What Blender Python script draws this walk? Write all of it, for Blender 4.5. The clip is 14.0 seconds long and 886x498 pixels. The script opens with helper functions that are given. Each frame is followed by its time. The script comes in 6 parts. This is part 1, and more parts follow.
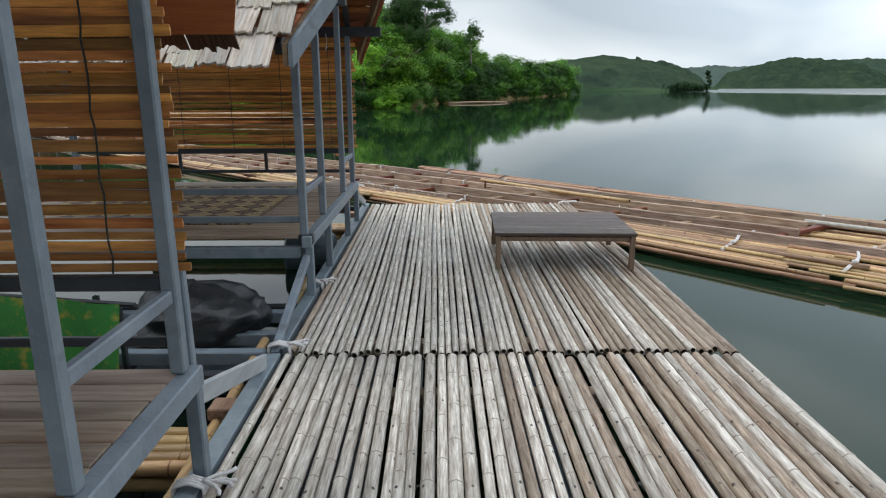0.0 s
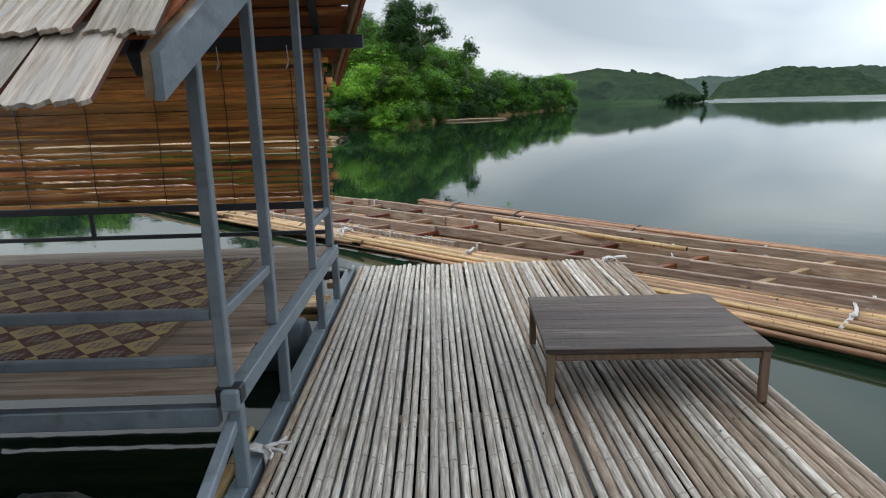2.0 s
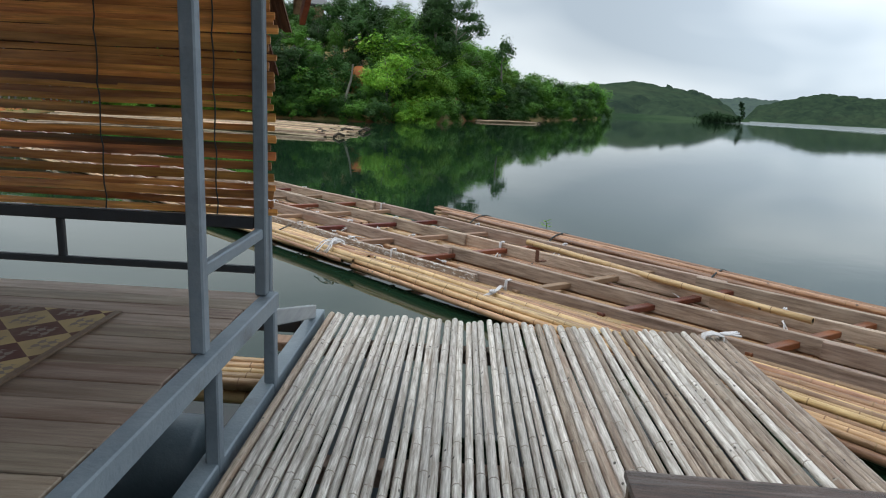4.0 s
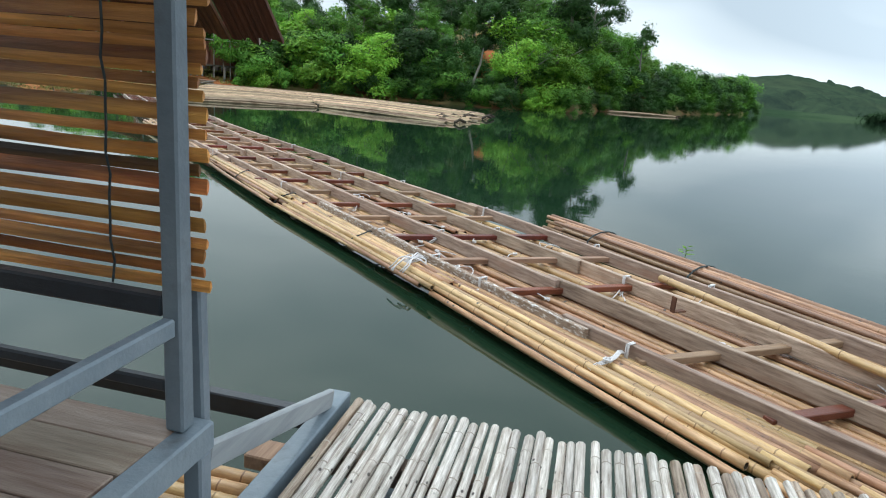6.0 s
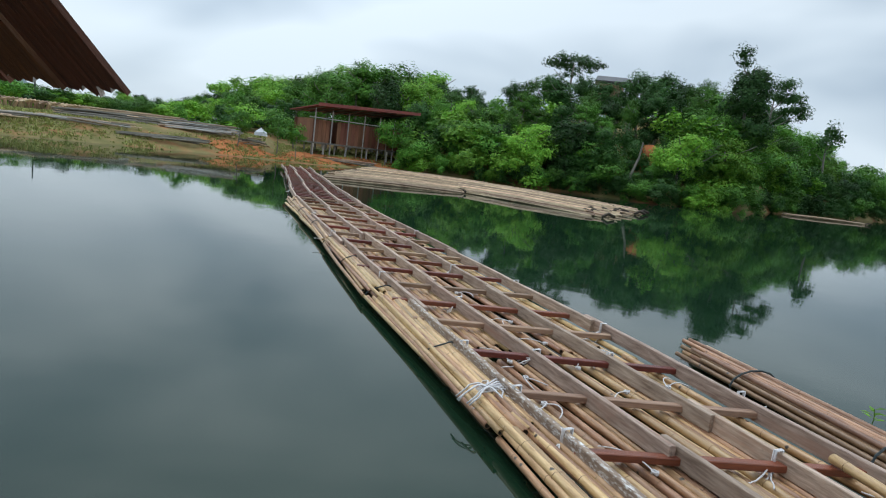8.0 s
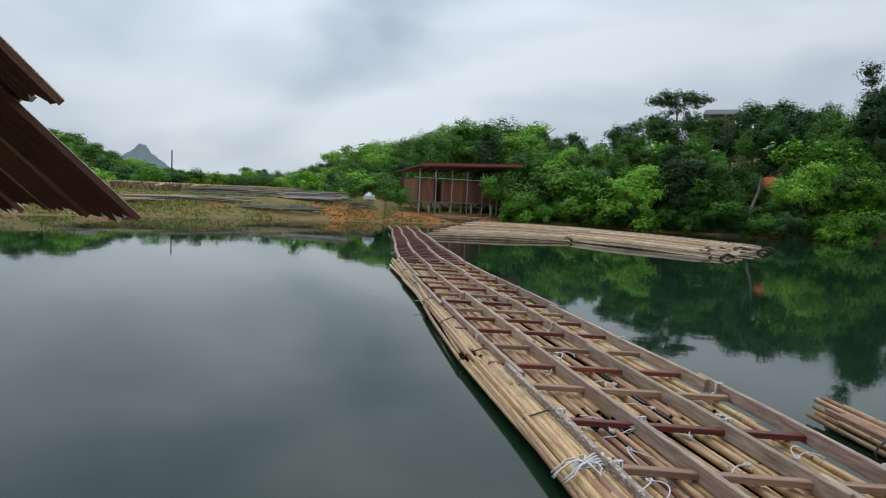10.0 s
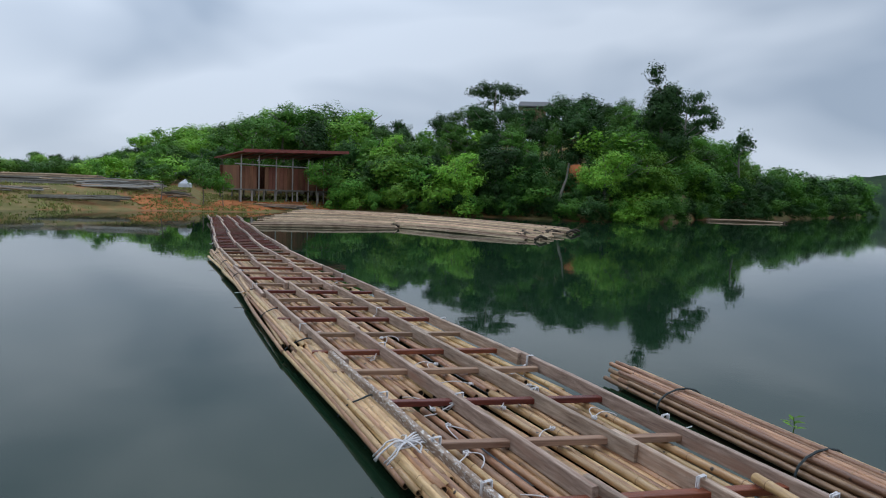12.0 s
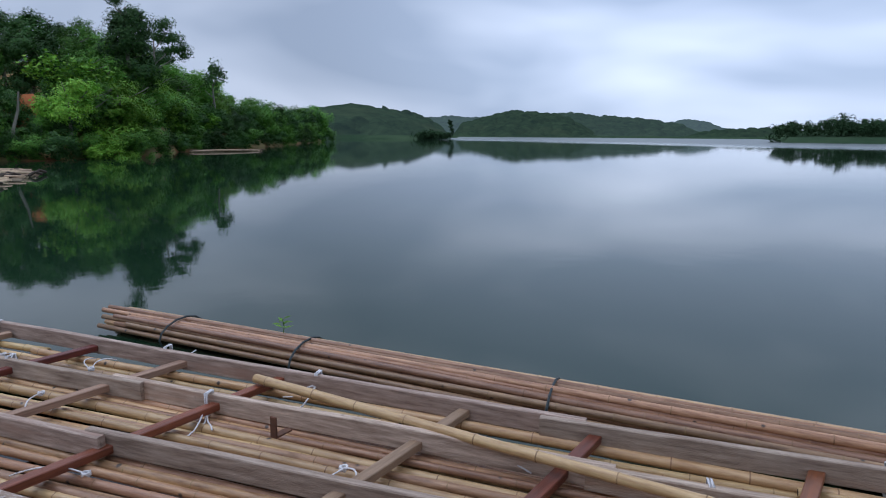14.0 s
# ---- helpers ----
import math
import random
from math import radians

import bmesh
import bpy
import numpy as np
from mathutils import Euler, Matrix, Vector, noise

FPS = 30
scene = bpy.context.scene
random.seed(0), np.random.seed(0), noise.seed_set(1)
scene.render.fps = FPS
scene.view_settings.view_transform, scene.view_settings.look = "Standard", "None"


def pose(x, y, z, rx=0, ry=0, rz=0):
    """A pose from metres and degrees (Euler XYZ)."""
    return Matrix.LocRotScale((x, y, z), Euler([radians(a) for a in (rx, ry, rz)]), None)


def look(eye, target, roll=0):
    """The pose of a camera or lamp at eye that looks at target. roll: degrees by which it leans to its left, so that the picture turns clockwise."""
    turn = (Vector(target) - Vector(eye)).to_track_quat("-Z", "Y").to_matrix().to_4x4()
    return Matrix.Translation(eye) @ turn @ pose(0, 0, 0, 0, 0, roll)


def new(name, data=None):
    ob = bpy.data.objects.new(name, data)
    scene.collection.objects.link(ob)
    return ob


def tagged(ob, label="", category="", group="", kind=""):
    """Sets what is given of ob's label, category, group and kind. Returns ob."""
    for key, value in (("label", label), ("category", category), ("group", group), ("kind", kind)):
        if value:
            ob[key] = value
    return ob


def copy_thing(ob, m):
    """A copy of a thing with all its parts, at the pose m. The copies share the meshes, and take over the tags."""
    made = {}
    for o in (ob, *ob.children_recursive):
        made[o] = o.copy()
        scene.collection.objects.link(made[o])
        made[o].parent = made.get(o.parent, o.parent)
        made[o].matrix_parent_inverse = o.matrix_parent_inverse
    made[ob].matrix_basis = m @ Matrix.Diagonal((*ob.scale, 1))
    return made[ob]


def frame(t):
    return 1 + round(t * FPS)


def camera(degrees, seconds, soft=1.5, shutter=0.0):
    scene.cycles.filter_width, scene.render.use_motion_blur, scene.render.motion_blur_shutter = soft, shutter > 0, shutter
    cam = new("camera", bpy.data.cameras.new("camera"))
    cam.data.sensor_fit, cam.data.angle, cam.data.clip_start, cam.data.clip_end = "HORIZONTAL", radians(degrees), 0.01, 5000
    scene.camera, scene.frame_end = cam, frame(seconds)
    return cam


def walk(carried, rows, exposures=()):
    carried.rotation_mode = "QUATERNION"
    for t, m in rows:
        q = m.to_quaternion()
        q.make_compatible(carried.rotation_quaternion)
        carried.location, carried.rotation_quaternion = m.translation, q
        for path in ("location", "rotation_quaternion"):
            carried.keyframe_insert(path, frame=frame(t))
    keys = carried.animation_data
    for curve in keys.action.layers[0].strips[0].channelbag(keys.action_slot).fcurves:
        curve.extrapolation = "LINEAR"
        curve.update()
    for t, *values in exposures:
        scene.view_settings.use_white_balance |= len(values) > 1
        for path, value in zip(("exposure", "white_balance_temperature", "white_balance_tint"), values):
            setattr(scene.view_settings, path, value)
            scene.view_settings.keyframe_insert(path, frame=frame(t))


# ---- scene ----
cam = camera(69.2, 14.0, soft=1.1)
PATH = [
    (0, (-0.001, 1.264, 1.475), (0.012, 3.203, 0.987), -0.2),
    (0.5, (-0.012, 1.716, 1.472), (0.023, 3.659, 1.0), -2.3),
    (1, (0.002, 2.228, 1.513), (0.1, 4.161, 1.01), -1.2),
    (1.2, (-0.005, 2.409, 1.526), (0.23, 4.355, 1.131), -1.5),
    (1.5, (-0.068, 2.743, 1.537), (0.141, 4.678, 1.074), -3.0),
    (2, (-0.076, 3.297, 1.562), (-0.062, 5.248, 1.122), -1.6),
    (2.2, (-0.076, 3.51, 1.55), (-0.091, 5.459, 1.099), 0.0),
    (4.3, (-0.037, 5.765, 1.377), (-0.11, 7.714, 0.935), 3.8),
    (4.5, (-0.013, 5.891, 1.379), (-0.299, 7.801, 0.859), 3.8),
    (5, (-0.013, 6.263, 1.395), (-0.405, 8.173, 0.947), 5.7),
    (5.5, (-0.041, 6.646, 1.405), (-0.442, 8.536, 0.887), 3.4),
    (6, (0.002, 7.081, 1.411), (-0.402, 8.973, 0.905), 4.9),
    (6.5, (0.025, 7.504, 1.401), (-0.366, 9.414, 0.958), 4.7),
    (7, (0.095, 7.845, 1.434), (-0.472, 9.729, 1.072), 6.3),
    (7.5, (0.167, 8.109, 1.428), (-0.539, 9.932, 1.007), 6.6),
    (8, (0.154, 8.365, 1.452), (-0.723, 10.138, 1.159), 7.1),
    (8.5, (0.155, 8.52, 1.478), (-0.885, 10.212, 1.24), 5.1),
    (8.7, (0.217, 8.476, 1.514), (-0.914, 10.109, 1.284), 5.2),
    (11, (0.262, 8.664, 1.583), (-0.92, 10.271, 1.436), 2.1),
    (11.5, (0.253, 8.654, 1.566), (-0.893, 10.282, 1.375), 3.2),
    (12, (0.333, 8.658, 1.568), (-0.395, 10.512, 1.387), 2.3),
    (12.5, (0.367, 8.679, 1.549), (0.231, 10.664, 1.345), 2.4),
    (13, (0.358, 8.663, 1.556), (0.683, 10.621, 1.315), 2.2),
    (13.5, (0.321, 8.621, 1.554), (0.808, 10.537, 1.251), 0.2),
    (14, (0.395, 8.594, 1.535), (1.135, 10.419, 1.184), 0.4),
]
walk(cam, [(t, look(eye, target, roll)) for t, eye, target, roll in PATH],
     [(0, 0.12, 6450, 10), (1, 0.2, 6500, 10), (1.5, -0.02, 6450, 10), (2, 0.06, 6450, 10), (4.4, 0.05, 6300, 9), (5, 0.38, 6250, 8), (6, 0.4, 6150, 6), (7.5, 0.05, 5850, 6), (8.5, -0.12, 6050, 9), (11, -0.38, 6150, 11), (12, -0.4, 5800, 12), (12.5, -0.26, 5700, 12), (14, -0.42, 5500, 17)])

# ---- world, sun, exposure ----
WATER_Z = -0.45


def link(nt, a, b):
    nt.links.new(a, b)


def make_world():
    w = bpy.data.worlds.new("overcast_sky")
    scene.world = w
    w.use_nodes = True
    nt = w.node_tree
    nt.nodes.clear()
    out = nt.nodes.new("ShaderNodeOutputWorld")
    bg = nt.nodes.new("ShaderNodeBackground")
    sky = nt.nodes.new("ShaderNodeTexSky")
    sky.sky_type = "NISHITA"
    sky.sun_disc = False
    sky.sun_elevation = radians(66)
    sky.sun_rotation = radians(-54)
    gain = nt.nodes.new("ShaderNodeVectorMath")
    gain.operation = "SCALE"
    gain.inputs["Scale"].default_value = 0.1
    link(nt, sky.outputs[0], gain.inputs[0])
    co = nt.nodes.new("ShaderNodeTexCoord")
    mp = nt.nodes.new("ShaderNodeMapping")
    mp.inputs["Scale"].default_value = (1.0, 1.0, 2.6)
    mp.inputs["Location"].default_value = (0.35, 0.1, 0.2)
    link(nt, co.outputs["Generated"], mp.inputs[0])
    n = nt.nodes.new("ShaderNodeTexNoise")
    n.inputs["Scale"].default_value = 2.1
    n.inputs["Detail"].default_value = 3.0
    n.inputs["Roughness"].default_value = 0.45
    n.inputs["Distortion"].default_value = 0.3
    link(nt, mp.outputs[0], n.inputs["Vector"])
    ramp = nt.nodes.new("ShaderNodeValToRGB")
    e = ramp.color_ramp.elements
    e[0].position, e[0].color = 0.38, (0.52, 0.60, 0.675, 1)
    e[1].position, e[1].color = 0.62, (0.93, 0.99, 1.02, 1)
    link(nt, n.outputs["Fac"], ramp.inputs[0])
    mix = nt.nodes.new("ShaderNodeMix")
    mix.data_type = "RGBA"
    mix.inputs[0].default_value = 0.93
    link(nt, gain.outputs[0], mix.inputs[6])
    link(nt, ramp.outputs[0], mix.inputs[7])
    # an overcast sky is brighter overhead than at the horizon
    sep = nt.nodes.new("ShaderNodeSeparateXYZ")
    link(nt, co.outputs["Generated"], sep.inputs[0])
    up = nt.nodes.new("ShaderNodeMapRange")
    up.inputs["From Min"].default_value, up.inputs["From Max"].default_value = 0.25, 0.9
    up.inputs["To Min"].default_value, up.inputs["To Max"].default_value = 1.0, 1.5
    link(nt, sep.outputs[2], up.inputs["Value"])
    # the hidden sun brightens the cloud round it
    dot = nt.nodes.new("ShaderNodeVectorMath")
    dot.operation = "DOT_PRODUCT"
    dot.inputs[1].default_value = Vector((-0.42, 0.30, 0.86)).normalized()
    link(nt, co.outputs["Generated"], dot.inputs[0])
    glow = nt.nodes.new("ShaderNodeMapRange")
    glow.interpolation_type = "SMOOTHSTEP"
    glow.inputs["From Min"].default_value, glow.inputs["From Max"].default_value = 0.5, 1.0
    glow.inputs["To Min"].default_value, glow.inputs["To Max"].default_value = 0.93, 1.45
    link(nt, dot.outputs["Value"], glow.inputs["Value"])
    both = nt.nodes.new("ShaderNodeMath")
    both.operation = "MULTIPLY"
    link(nt, up.outputs[0], both.inputs[0])
    link(nt, glow.outputs[0], both.inputs[1])
    # thinner cloud low over the open end of the lake
    dot2 = nt.nodes.new("ShaderNodeVectorMath")
    dot2.operation = "DOT_PRODUCT"
    dot2.inputs[1].default_value = Vector((0.78, 0.58, 0.24)).normalized()
    link(nt, co.outputs["Generated"], dot2.inputs[0])
    thin = nt.nodes.new("ShaderNodeMapRange")
    thin.interpolation_type = "SMOOTHSTEP"
    thin.inputs["From Min"].default_value, thin.inputs["From Max"].default_value = 0.72, 1.0
    thin.inputs["To Min"].default_value, thin.inputs["To Max"].default_value = 1.0, 1.5
    link(nt, dot2.outputs["Value"], thin.inputs["Value"])
    all3 = nt.nodes.new("ShaderNodeMath")
    all3.operation = "MULTIPLY"
    link(nt, both.outputs[0], all3.inputs[0])
    link(nt, thin.outputs[0], all3.inputs[1])
    link(nt, mix.outputs[2], bg.inputs[0])
    link(nt, all3.outputs[0], bg.inputs[1])
    link(nt, bg.outputs[0], out.inputs[0])


make_world()
sun = new("sun", bpy.data.lights.new("sun", "SUN"))
sun.data.energy, sun.data.angle, sun.data.color = 0.75, radians(14), (1.0, 0.96, 0.9)
sun.matrix_world = look((-29, 29, 60), (0, 8, 0))


# ---- materials ----
def surface(name, c1, c2, rough=0.6, scale=8.0, stretch=(1, 1, 1), bump=0.25, vary=0.2, island=False, metal=0.0,
            stain=None, stain_scale=1.5, stain_low=0.5, translucent=0.0, spec=0.5, grain=60.0, obj_vary=0.0, hue=0.06, specks=0.0):
    """Two colours by grain, a stain colour in patches, a shift of value from piece to piece."""
    m = bpy.data.materials.new(name)
    m.use_nodes = True
    nt = m.node_tree
    nd = nt.nodes
    bs = nd["Principled BSDF"]
    bs.inputs["Roughness"].default_value = rough
    bs.inputs["Metallic"].default_value = metal
    bs.inputs["Specular IOR Level"].default_value = spec
    co = nd.new("ShaderNodeTexCoord")
    mp = nd.new("ShaderNodeMapping")
    mp.inputs["Scale"].default_value = stretch
    link(nt, co.outputs["Object"], mp.inputs[0])
    if island:
        rnd = nd.new("ShaderNodeNewGeometry").outputs["Random Per Island"]
    else:
        rnd = nd.new("ShaderNodeObjectInfo").outputs["Random"]
    w = nd.new("ShaderNodeMath")
    w.operation = "MULTIPLY"
    w.inputs[1].default_value = 40.0
    link(nt, rnd, w.inputs[0])

    def tex(sc, detail, rgh=0.6, vec=None):
        n = nd.new("ShaderNodeTexNoise")
        n.noise_dimensions = "4D"
        n.inputs["Scale"].default_value = sc
        n.inputs["Detail"].default_value = detail
        n.inputs["Roughness"].default_value = rgh
        link(nt, vec or mp.outputs[0], n.inputs["Vector"])
        link(nt, w.outputs[0], n.inputs["W"])
        return n

    a = tex(scale, 6, 0.65)
    ramp = nd.new("ShaderNodeValToRGB")
    e = ramp.color_ramp.elements
    e[0].position, e[0].color = 0.33, (*c1, 1)
    e[1].position, e[1].color = 0.68, (*c2, 1)
    link(nt, a.outputs["Fac"], ramp.inputs[0])
    col = ramp.outputs[0]
    if stain:
        b = tex(stain_scale, 4, 0.6)
        r2 = nd.new("ShaderNodeValToRGB")
        r2.color_ramp.elements[0].position, r2.color_ramp.elements[1].position = stain_low, stain_low + 0.18
        link(nt, b.outputs["Fac"], r2.inputs[0])
        mx = nd.new("ShaderNodeMix")
        mx.data_type = "RGBA"
        link(nt, r2.outputs[0], mx.inputs[0])
        link(nt, col, mx.inputs[6])
        mx.inputs[7].default_value = (*stain, 1)
        col = mx.outputs[2]
    if specks:
        # small dark scars and holes
        vo = nd.new("ShaderNodeTexVoronoi")
        vo.inputs["Scale"].default_value = specks
        link(nt, co.outputs["Object"], vo.inputs["Vector"])
        r3 = nd.new("ShaderNodeValToRGB")
        r3.color_ramp.elements[0].position, r3.color_ramp.elements[1].position = 0.07, 0.13
        link(nt, vo.outputs["Distance"], r3.inputs[0])
        m3 = nd.new("ShaderNodeMix")
        m3.data_type = "RGBA"
        link(nt, r3.outputs[0], m3.inputs[0])
        m3.inputs[6].default_value = (0.045, 0.032, 0.024, 1)
        link(nt, col, m3.inputs[7])
        col = m3.outputs[2]
    if vary:
        hs = nd.new("ShaderNodeHueSaturation")
        mr = nd.new("ShaderNodeMapRange")
        mr.inputs["To Min"].default_value, mr.inputs["To Max"].default_value = 1 - vary, 1 + vary
        link(nt, rnd, mr.inputs["Value"])
        val = mr.outputs[0]
        if obj_vary:
            mo = nd.new("ShaderNodeMapRange")
            mo.inputs["To Min"].default_value, mo.inputs["To Max"].default_value = 1 - obj_vary, 1 + obj_vary
            link(nt, nd.new("ShaderNodeObjectInfo").outputs["Random"], mo.inputs["Value"])
            mm = nd.new("ShaderNodeMath")
            mm.operation = "MULTIPLY"
            link(nt, val, mm.inputs[0])
            link(nt, mo.outputs[0], mm.inputs[1])
            val = mm.outputs[0]
        link(nt, val, hs.inputs["Value"])
        link(nt, col, hs.inputs["Color"])
        wr = nd.new("ShaderNodeTexWhiteNoise")
        wr.noise_dimensions = "1D"
        link(nt, rnd, wr.inputs["W"])
        mr2 = nd.new("ShaderNodeMapRange")
        mr2.inputs["To Min"].default_value, mr2.inputs["To Max"].default_value = 0.5 - vary * hue, 0.5 + vary * hue
        link(nt, wr.outputs["Value"], mr2.inputs["Value"])
        link(nt, mr2.outputs[0], hs.inputs["Hue"])
        col = hs.outputs[0]
    link(nt, col, bs.inputs["Base Color"])
    if bump:
        f = tex(grain, 3)
        bp = nd.new("ShaderNodeBump")
        bp.inputs["Strength"].default_value = bump
        bp.inputs["Distance"].default_value = 0.01
        link(nt, f.outputs["Fac"], bp.inputs["Height"])
        link(nt, bp.outputs[0], bs.inputs["Normal"])
    rr = nd.new("ShaderNodeMapRange")
    rr.inputs["To Min"].default_value, rr.inputs["To Max"].default_value = max(rough - 0.12, 0.02), min(rough + 0.12, 1)
    link(nt, a.outputs["Fac"], rr.inputs["Value"])
    link(nt, rr.outputs[0], bs.inputs["Roughness"])
    if translucent:
        tr = nd.new("ShaderNodeBsdfTranslucent")
        link(nt, col, tr.inputs["Color"])
        ms = nd.new("ShaderNodeMixShader")
        ms.inputs[0].default_value = translucent
        link(nt, bs.outputs[0], ms.inputs[1])
        link(nt, tr.outputs[0], ms.inputs[2])
        link(nt, ms.outputs[0], nd["Material Output"].inputs["Surface"])
    return m


def water_material():
    m = bpy.data.materials.new("lake_water")
    m.use_nodes = True
    nt = m.node_tree
    nd = nt.nodes
    bs = nd["Principled BSDF"]
    bs.inputs["IOR"].default_value = 1.333
    co = nd.new("ShaderNodeTexCoord")
    big = nd.new("ShaderNodeTexNoise")
    big.inputs["Scale"].default_value = 0.05
    link(nt, co.outputs["Object"], big.inputs["Vector"])
    rp = nd.new("ShaderNodeValToRGB")
    rp.color_ramp.elements[0].color = (0.008, 0.022, 0.011, 1)
    rp.color_ramp.elements[1].color = (0.011, 0.029, 0.015, 1)
    link(nt, big.outputs["Fac"], rp.inputs[0])
    link(nt, rp.outputs[0], bs.inputs["Base Color"])
    # a breeze ruffles the open end of the lake
    sep = nd.new("ShaderNodeSeparateXYZ")
    link(nt, co.outputs["Object"], sep.inputs[0])
    wave = nd.new("ShaderNodeTexNoise")
    wave.inputs["Scale"].default_value = 0.015
    link(nt, co.outputs["Object"], wave.inputs["Vector"])
    far = nd.new("ShaderNodeMath")
    far.operation = "MULTIPLY_ADD"
    far.inputs[1].default_value = 60.0
    link(nt, wave.outputs["Fac"], far.inputs[0])
    link(nt, sep.outputs[0], far.inputs[2])
    rr = nd.new("ShaderNodeMapRange")
    rr.inputs["From Min"].default_value, rr.inputs["From Max"].default_value = 118.0, 165.0
    rr.inputs["To Min"].default_value, rr.inputs["To Max"].default_value = 0.03, 0.30
    link(nt, far.outputs[0], rr.inputs["Value"])
    link(nt, rr.outputs[0], bs.inputs["Roughness"])
    h = None
    for sc, st in ((0.5, 0.010), (3.0, 0.004)):
        n = nd.new("ShaderNodeTexNoise")
        n.inputs["Scale"].default_value = sc
        n.inputs["Detail"].default_value = 2
        link(nt, co.outputs["Object"], n.inputs["Vector"])
        b = nd.new("ShaderNodeBump")
        b.inputs["Strength"].default_value = st
        b.inputs["Distance"].default_value = 0.25
        link(nt, n.outputs["Fac"], b.inputs["Height"])
        if h:
            link(nt, h, b.inputs["Normal"])
        h = b.outputs[0]
    link(nt, h, bs.inputs["Normal"])
    return m


WATER = water_material()
DECK_BAMBOO = surface("weathered_bamboo", (0.24, 0.19, 0.145), (0.87, 0.825, 0.76), 0.5, 9, (7, 0.8, 7), 0.5, 0.22,
                      stain=(0.25, 0.185, 0.13), stain_scale=2.2, stain_low=0.55, specks=10.0, hue=0.02)
DECK_BROWN = surface("browned_deck_bamboo", (0.125, 0.078, 0.05), (0.50, 0.405, 0.315), 0.5, 9, (7, 0.8, 7), 0.5, 0.25,
                     stain=(0.20, 0.125, 0.08), stain_scale=2.2, stain_low=0.53, specks=10.0, hue=0.02)
DECK_NODE = surface("bamboo_node_ring", (0.20, 0.16, 0.125), (0.42, 0.37, 0.31), 0.7, 12)
RAFT_NODE = surface("straw_bamboo_node", (0.16, 0.085, 0.035), (0.34, 0.21, 0.10), 0.6, 12)
RAFT_BAMBOO = surface("straw_bamboo", (0.34, 0.195, 0.08), (0.61, 0.42, 0.205), 0.42, 7, (6, 0.7, 6), 0.2, 0.30,
                      stain=(0.22, 0.115, 0.052), stain_scale=0.9, stain_low=0.56, hue=0.03, specks=7.0)
OLD_BAMBOO = surface("browned_bamboo", (0.17, 0.078, 0.037), (0.45, 0.262, 0.138), 0.45, 7, (6, 0.7, 6), 0.2, 0.34,
                     stain=(0.15, 0.07, 0.032), stain_scale=0.9, stain_low=0.54, hue=0.03, specks=7.0)
FAR_BAMBOO = surface("sun_dried_bamboo", (0.30, 0.20, 0.12), (0.64, 0.48, 0.31), 0.6, 2, (1, 1, 1), 0.1, 0.5, hue=0.03)
# near-black for the shade inside cut cane ends; also colours the raft bindings
HOLLOW_AND_BINDING = surface("hollow_shade_and_binding", (0.03, 0.022, 0.014), (0.07, 0.05, 0.03), 0.9, 20)
BEAM = surface("grey_sawn_timber", (0.20, 0.132, 0.094), (0.56, 0.43, 0.335), 0.78, 7, (5, 0.5, 5), 0.7, 0.26,
               stain=(0.33, 0.20, 0.135), stain_scale=1.9, stain_low=0.55, hue=0.03, specks=5.0)
BEAM_PAINT = surface("paint_splashed_timber", (0.17, 0.11, 0.075), (0.36, 0.27, 0.20), 0.75, 6, (4, 1.5, 4), 0.45, 0.1,
                     stain=(0.74, 0.73, 0.70), stain_scale=14, stain_low=0.50)
RED_WOOD = surface("red_hardwood", (0.085, 0.020, 0.009), (0.21, 0.055, 0.024), 0.45, 6, (5, 0.4, 5), 0.3, 0.3)
BARE_WOOD = surface("brown_sawn_timber", (0.20, 0.12, 0.07), (0.42, 0.28, 0.175), 0.7, 6, (5, 0.4, 5), 0.35, 0.25)
RUST = surface("rusty_steel", (0.07, 0.025, 0.012), (0.16, 0.065, 0.03), 0.85, 14, (1, 1, 1), 0.4, 0.1)
ROPE = surface("white_nylon_rope", (0.54, 0.515, 0.51), (0.76, 0.73, 0.725), 0.7, 60, (1, 1, 1), 0.4, 0.06)
CORD = surface("dark_cord", (0.02, 0.028, 0.03), (0.05, 0.06, 0.06), 0.8, 60)
GREY_PAINT = surface("blue_grey_paint", (0.14, 0.175, 0.21), (0.215, 0.255, 0.29), 0.5, 7, (1, 1, 1), 0.25, 0.12,
                     stain=(0.095, 0.10, 0.11), stain_scale=5, stain_low=0.57)
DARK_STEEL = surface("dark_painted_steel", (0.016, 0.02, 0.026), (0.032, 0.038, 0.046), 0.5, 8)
PALE_GREY = surface("weathered_grey_board", (0.24, 0.26, 0.28), (0.40, 0.42, 0.43), 0.65, 5, (4, 0.4, 4), 0.3, 0.12)
FLOOR_WOOD = surface("worn_floor_board", (0.19, 0.135, 0.10), (0.40, 0.315, 0.245), 0.6, 5, (0.5, 6, 6), 0.3, 0.2,
                     stain=(0.15, 0.085, 0.054), stain_scale=2.0, stain_low=0.5)
SLAT = surface("stained_bamboo_slat", (0.30, 0.088, 0.020), (0.78, 0.36, 0.092), 0.33, 5, (0.5, 7, 7), 0.3, 0.62,
               stain=(0.06, 0.024, 0.009), stain_scale=1.3, stain_low=0.525, hue=0.018)
SHINGLE = surface("weathered_shingle", (0.29, 0.235, 0.18), (0.72, 0.65, 0.56), 0.75, 8, (9, 0.6, 3), 0.9, 0.26,
                  stain=(0.44, 0.425, 0.415), stain_scale=2, stain_low=0.5)
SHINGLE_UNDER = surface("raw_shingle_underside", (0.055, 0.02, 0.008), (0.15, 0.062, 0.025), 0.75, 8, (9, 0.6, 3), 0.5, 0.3)
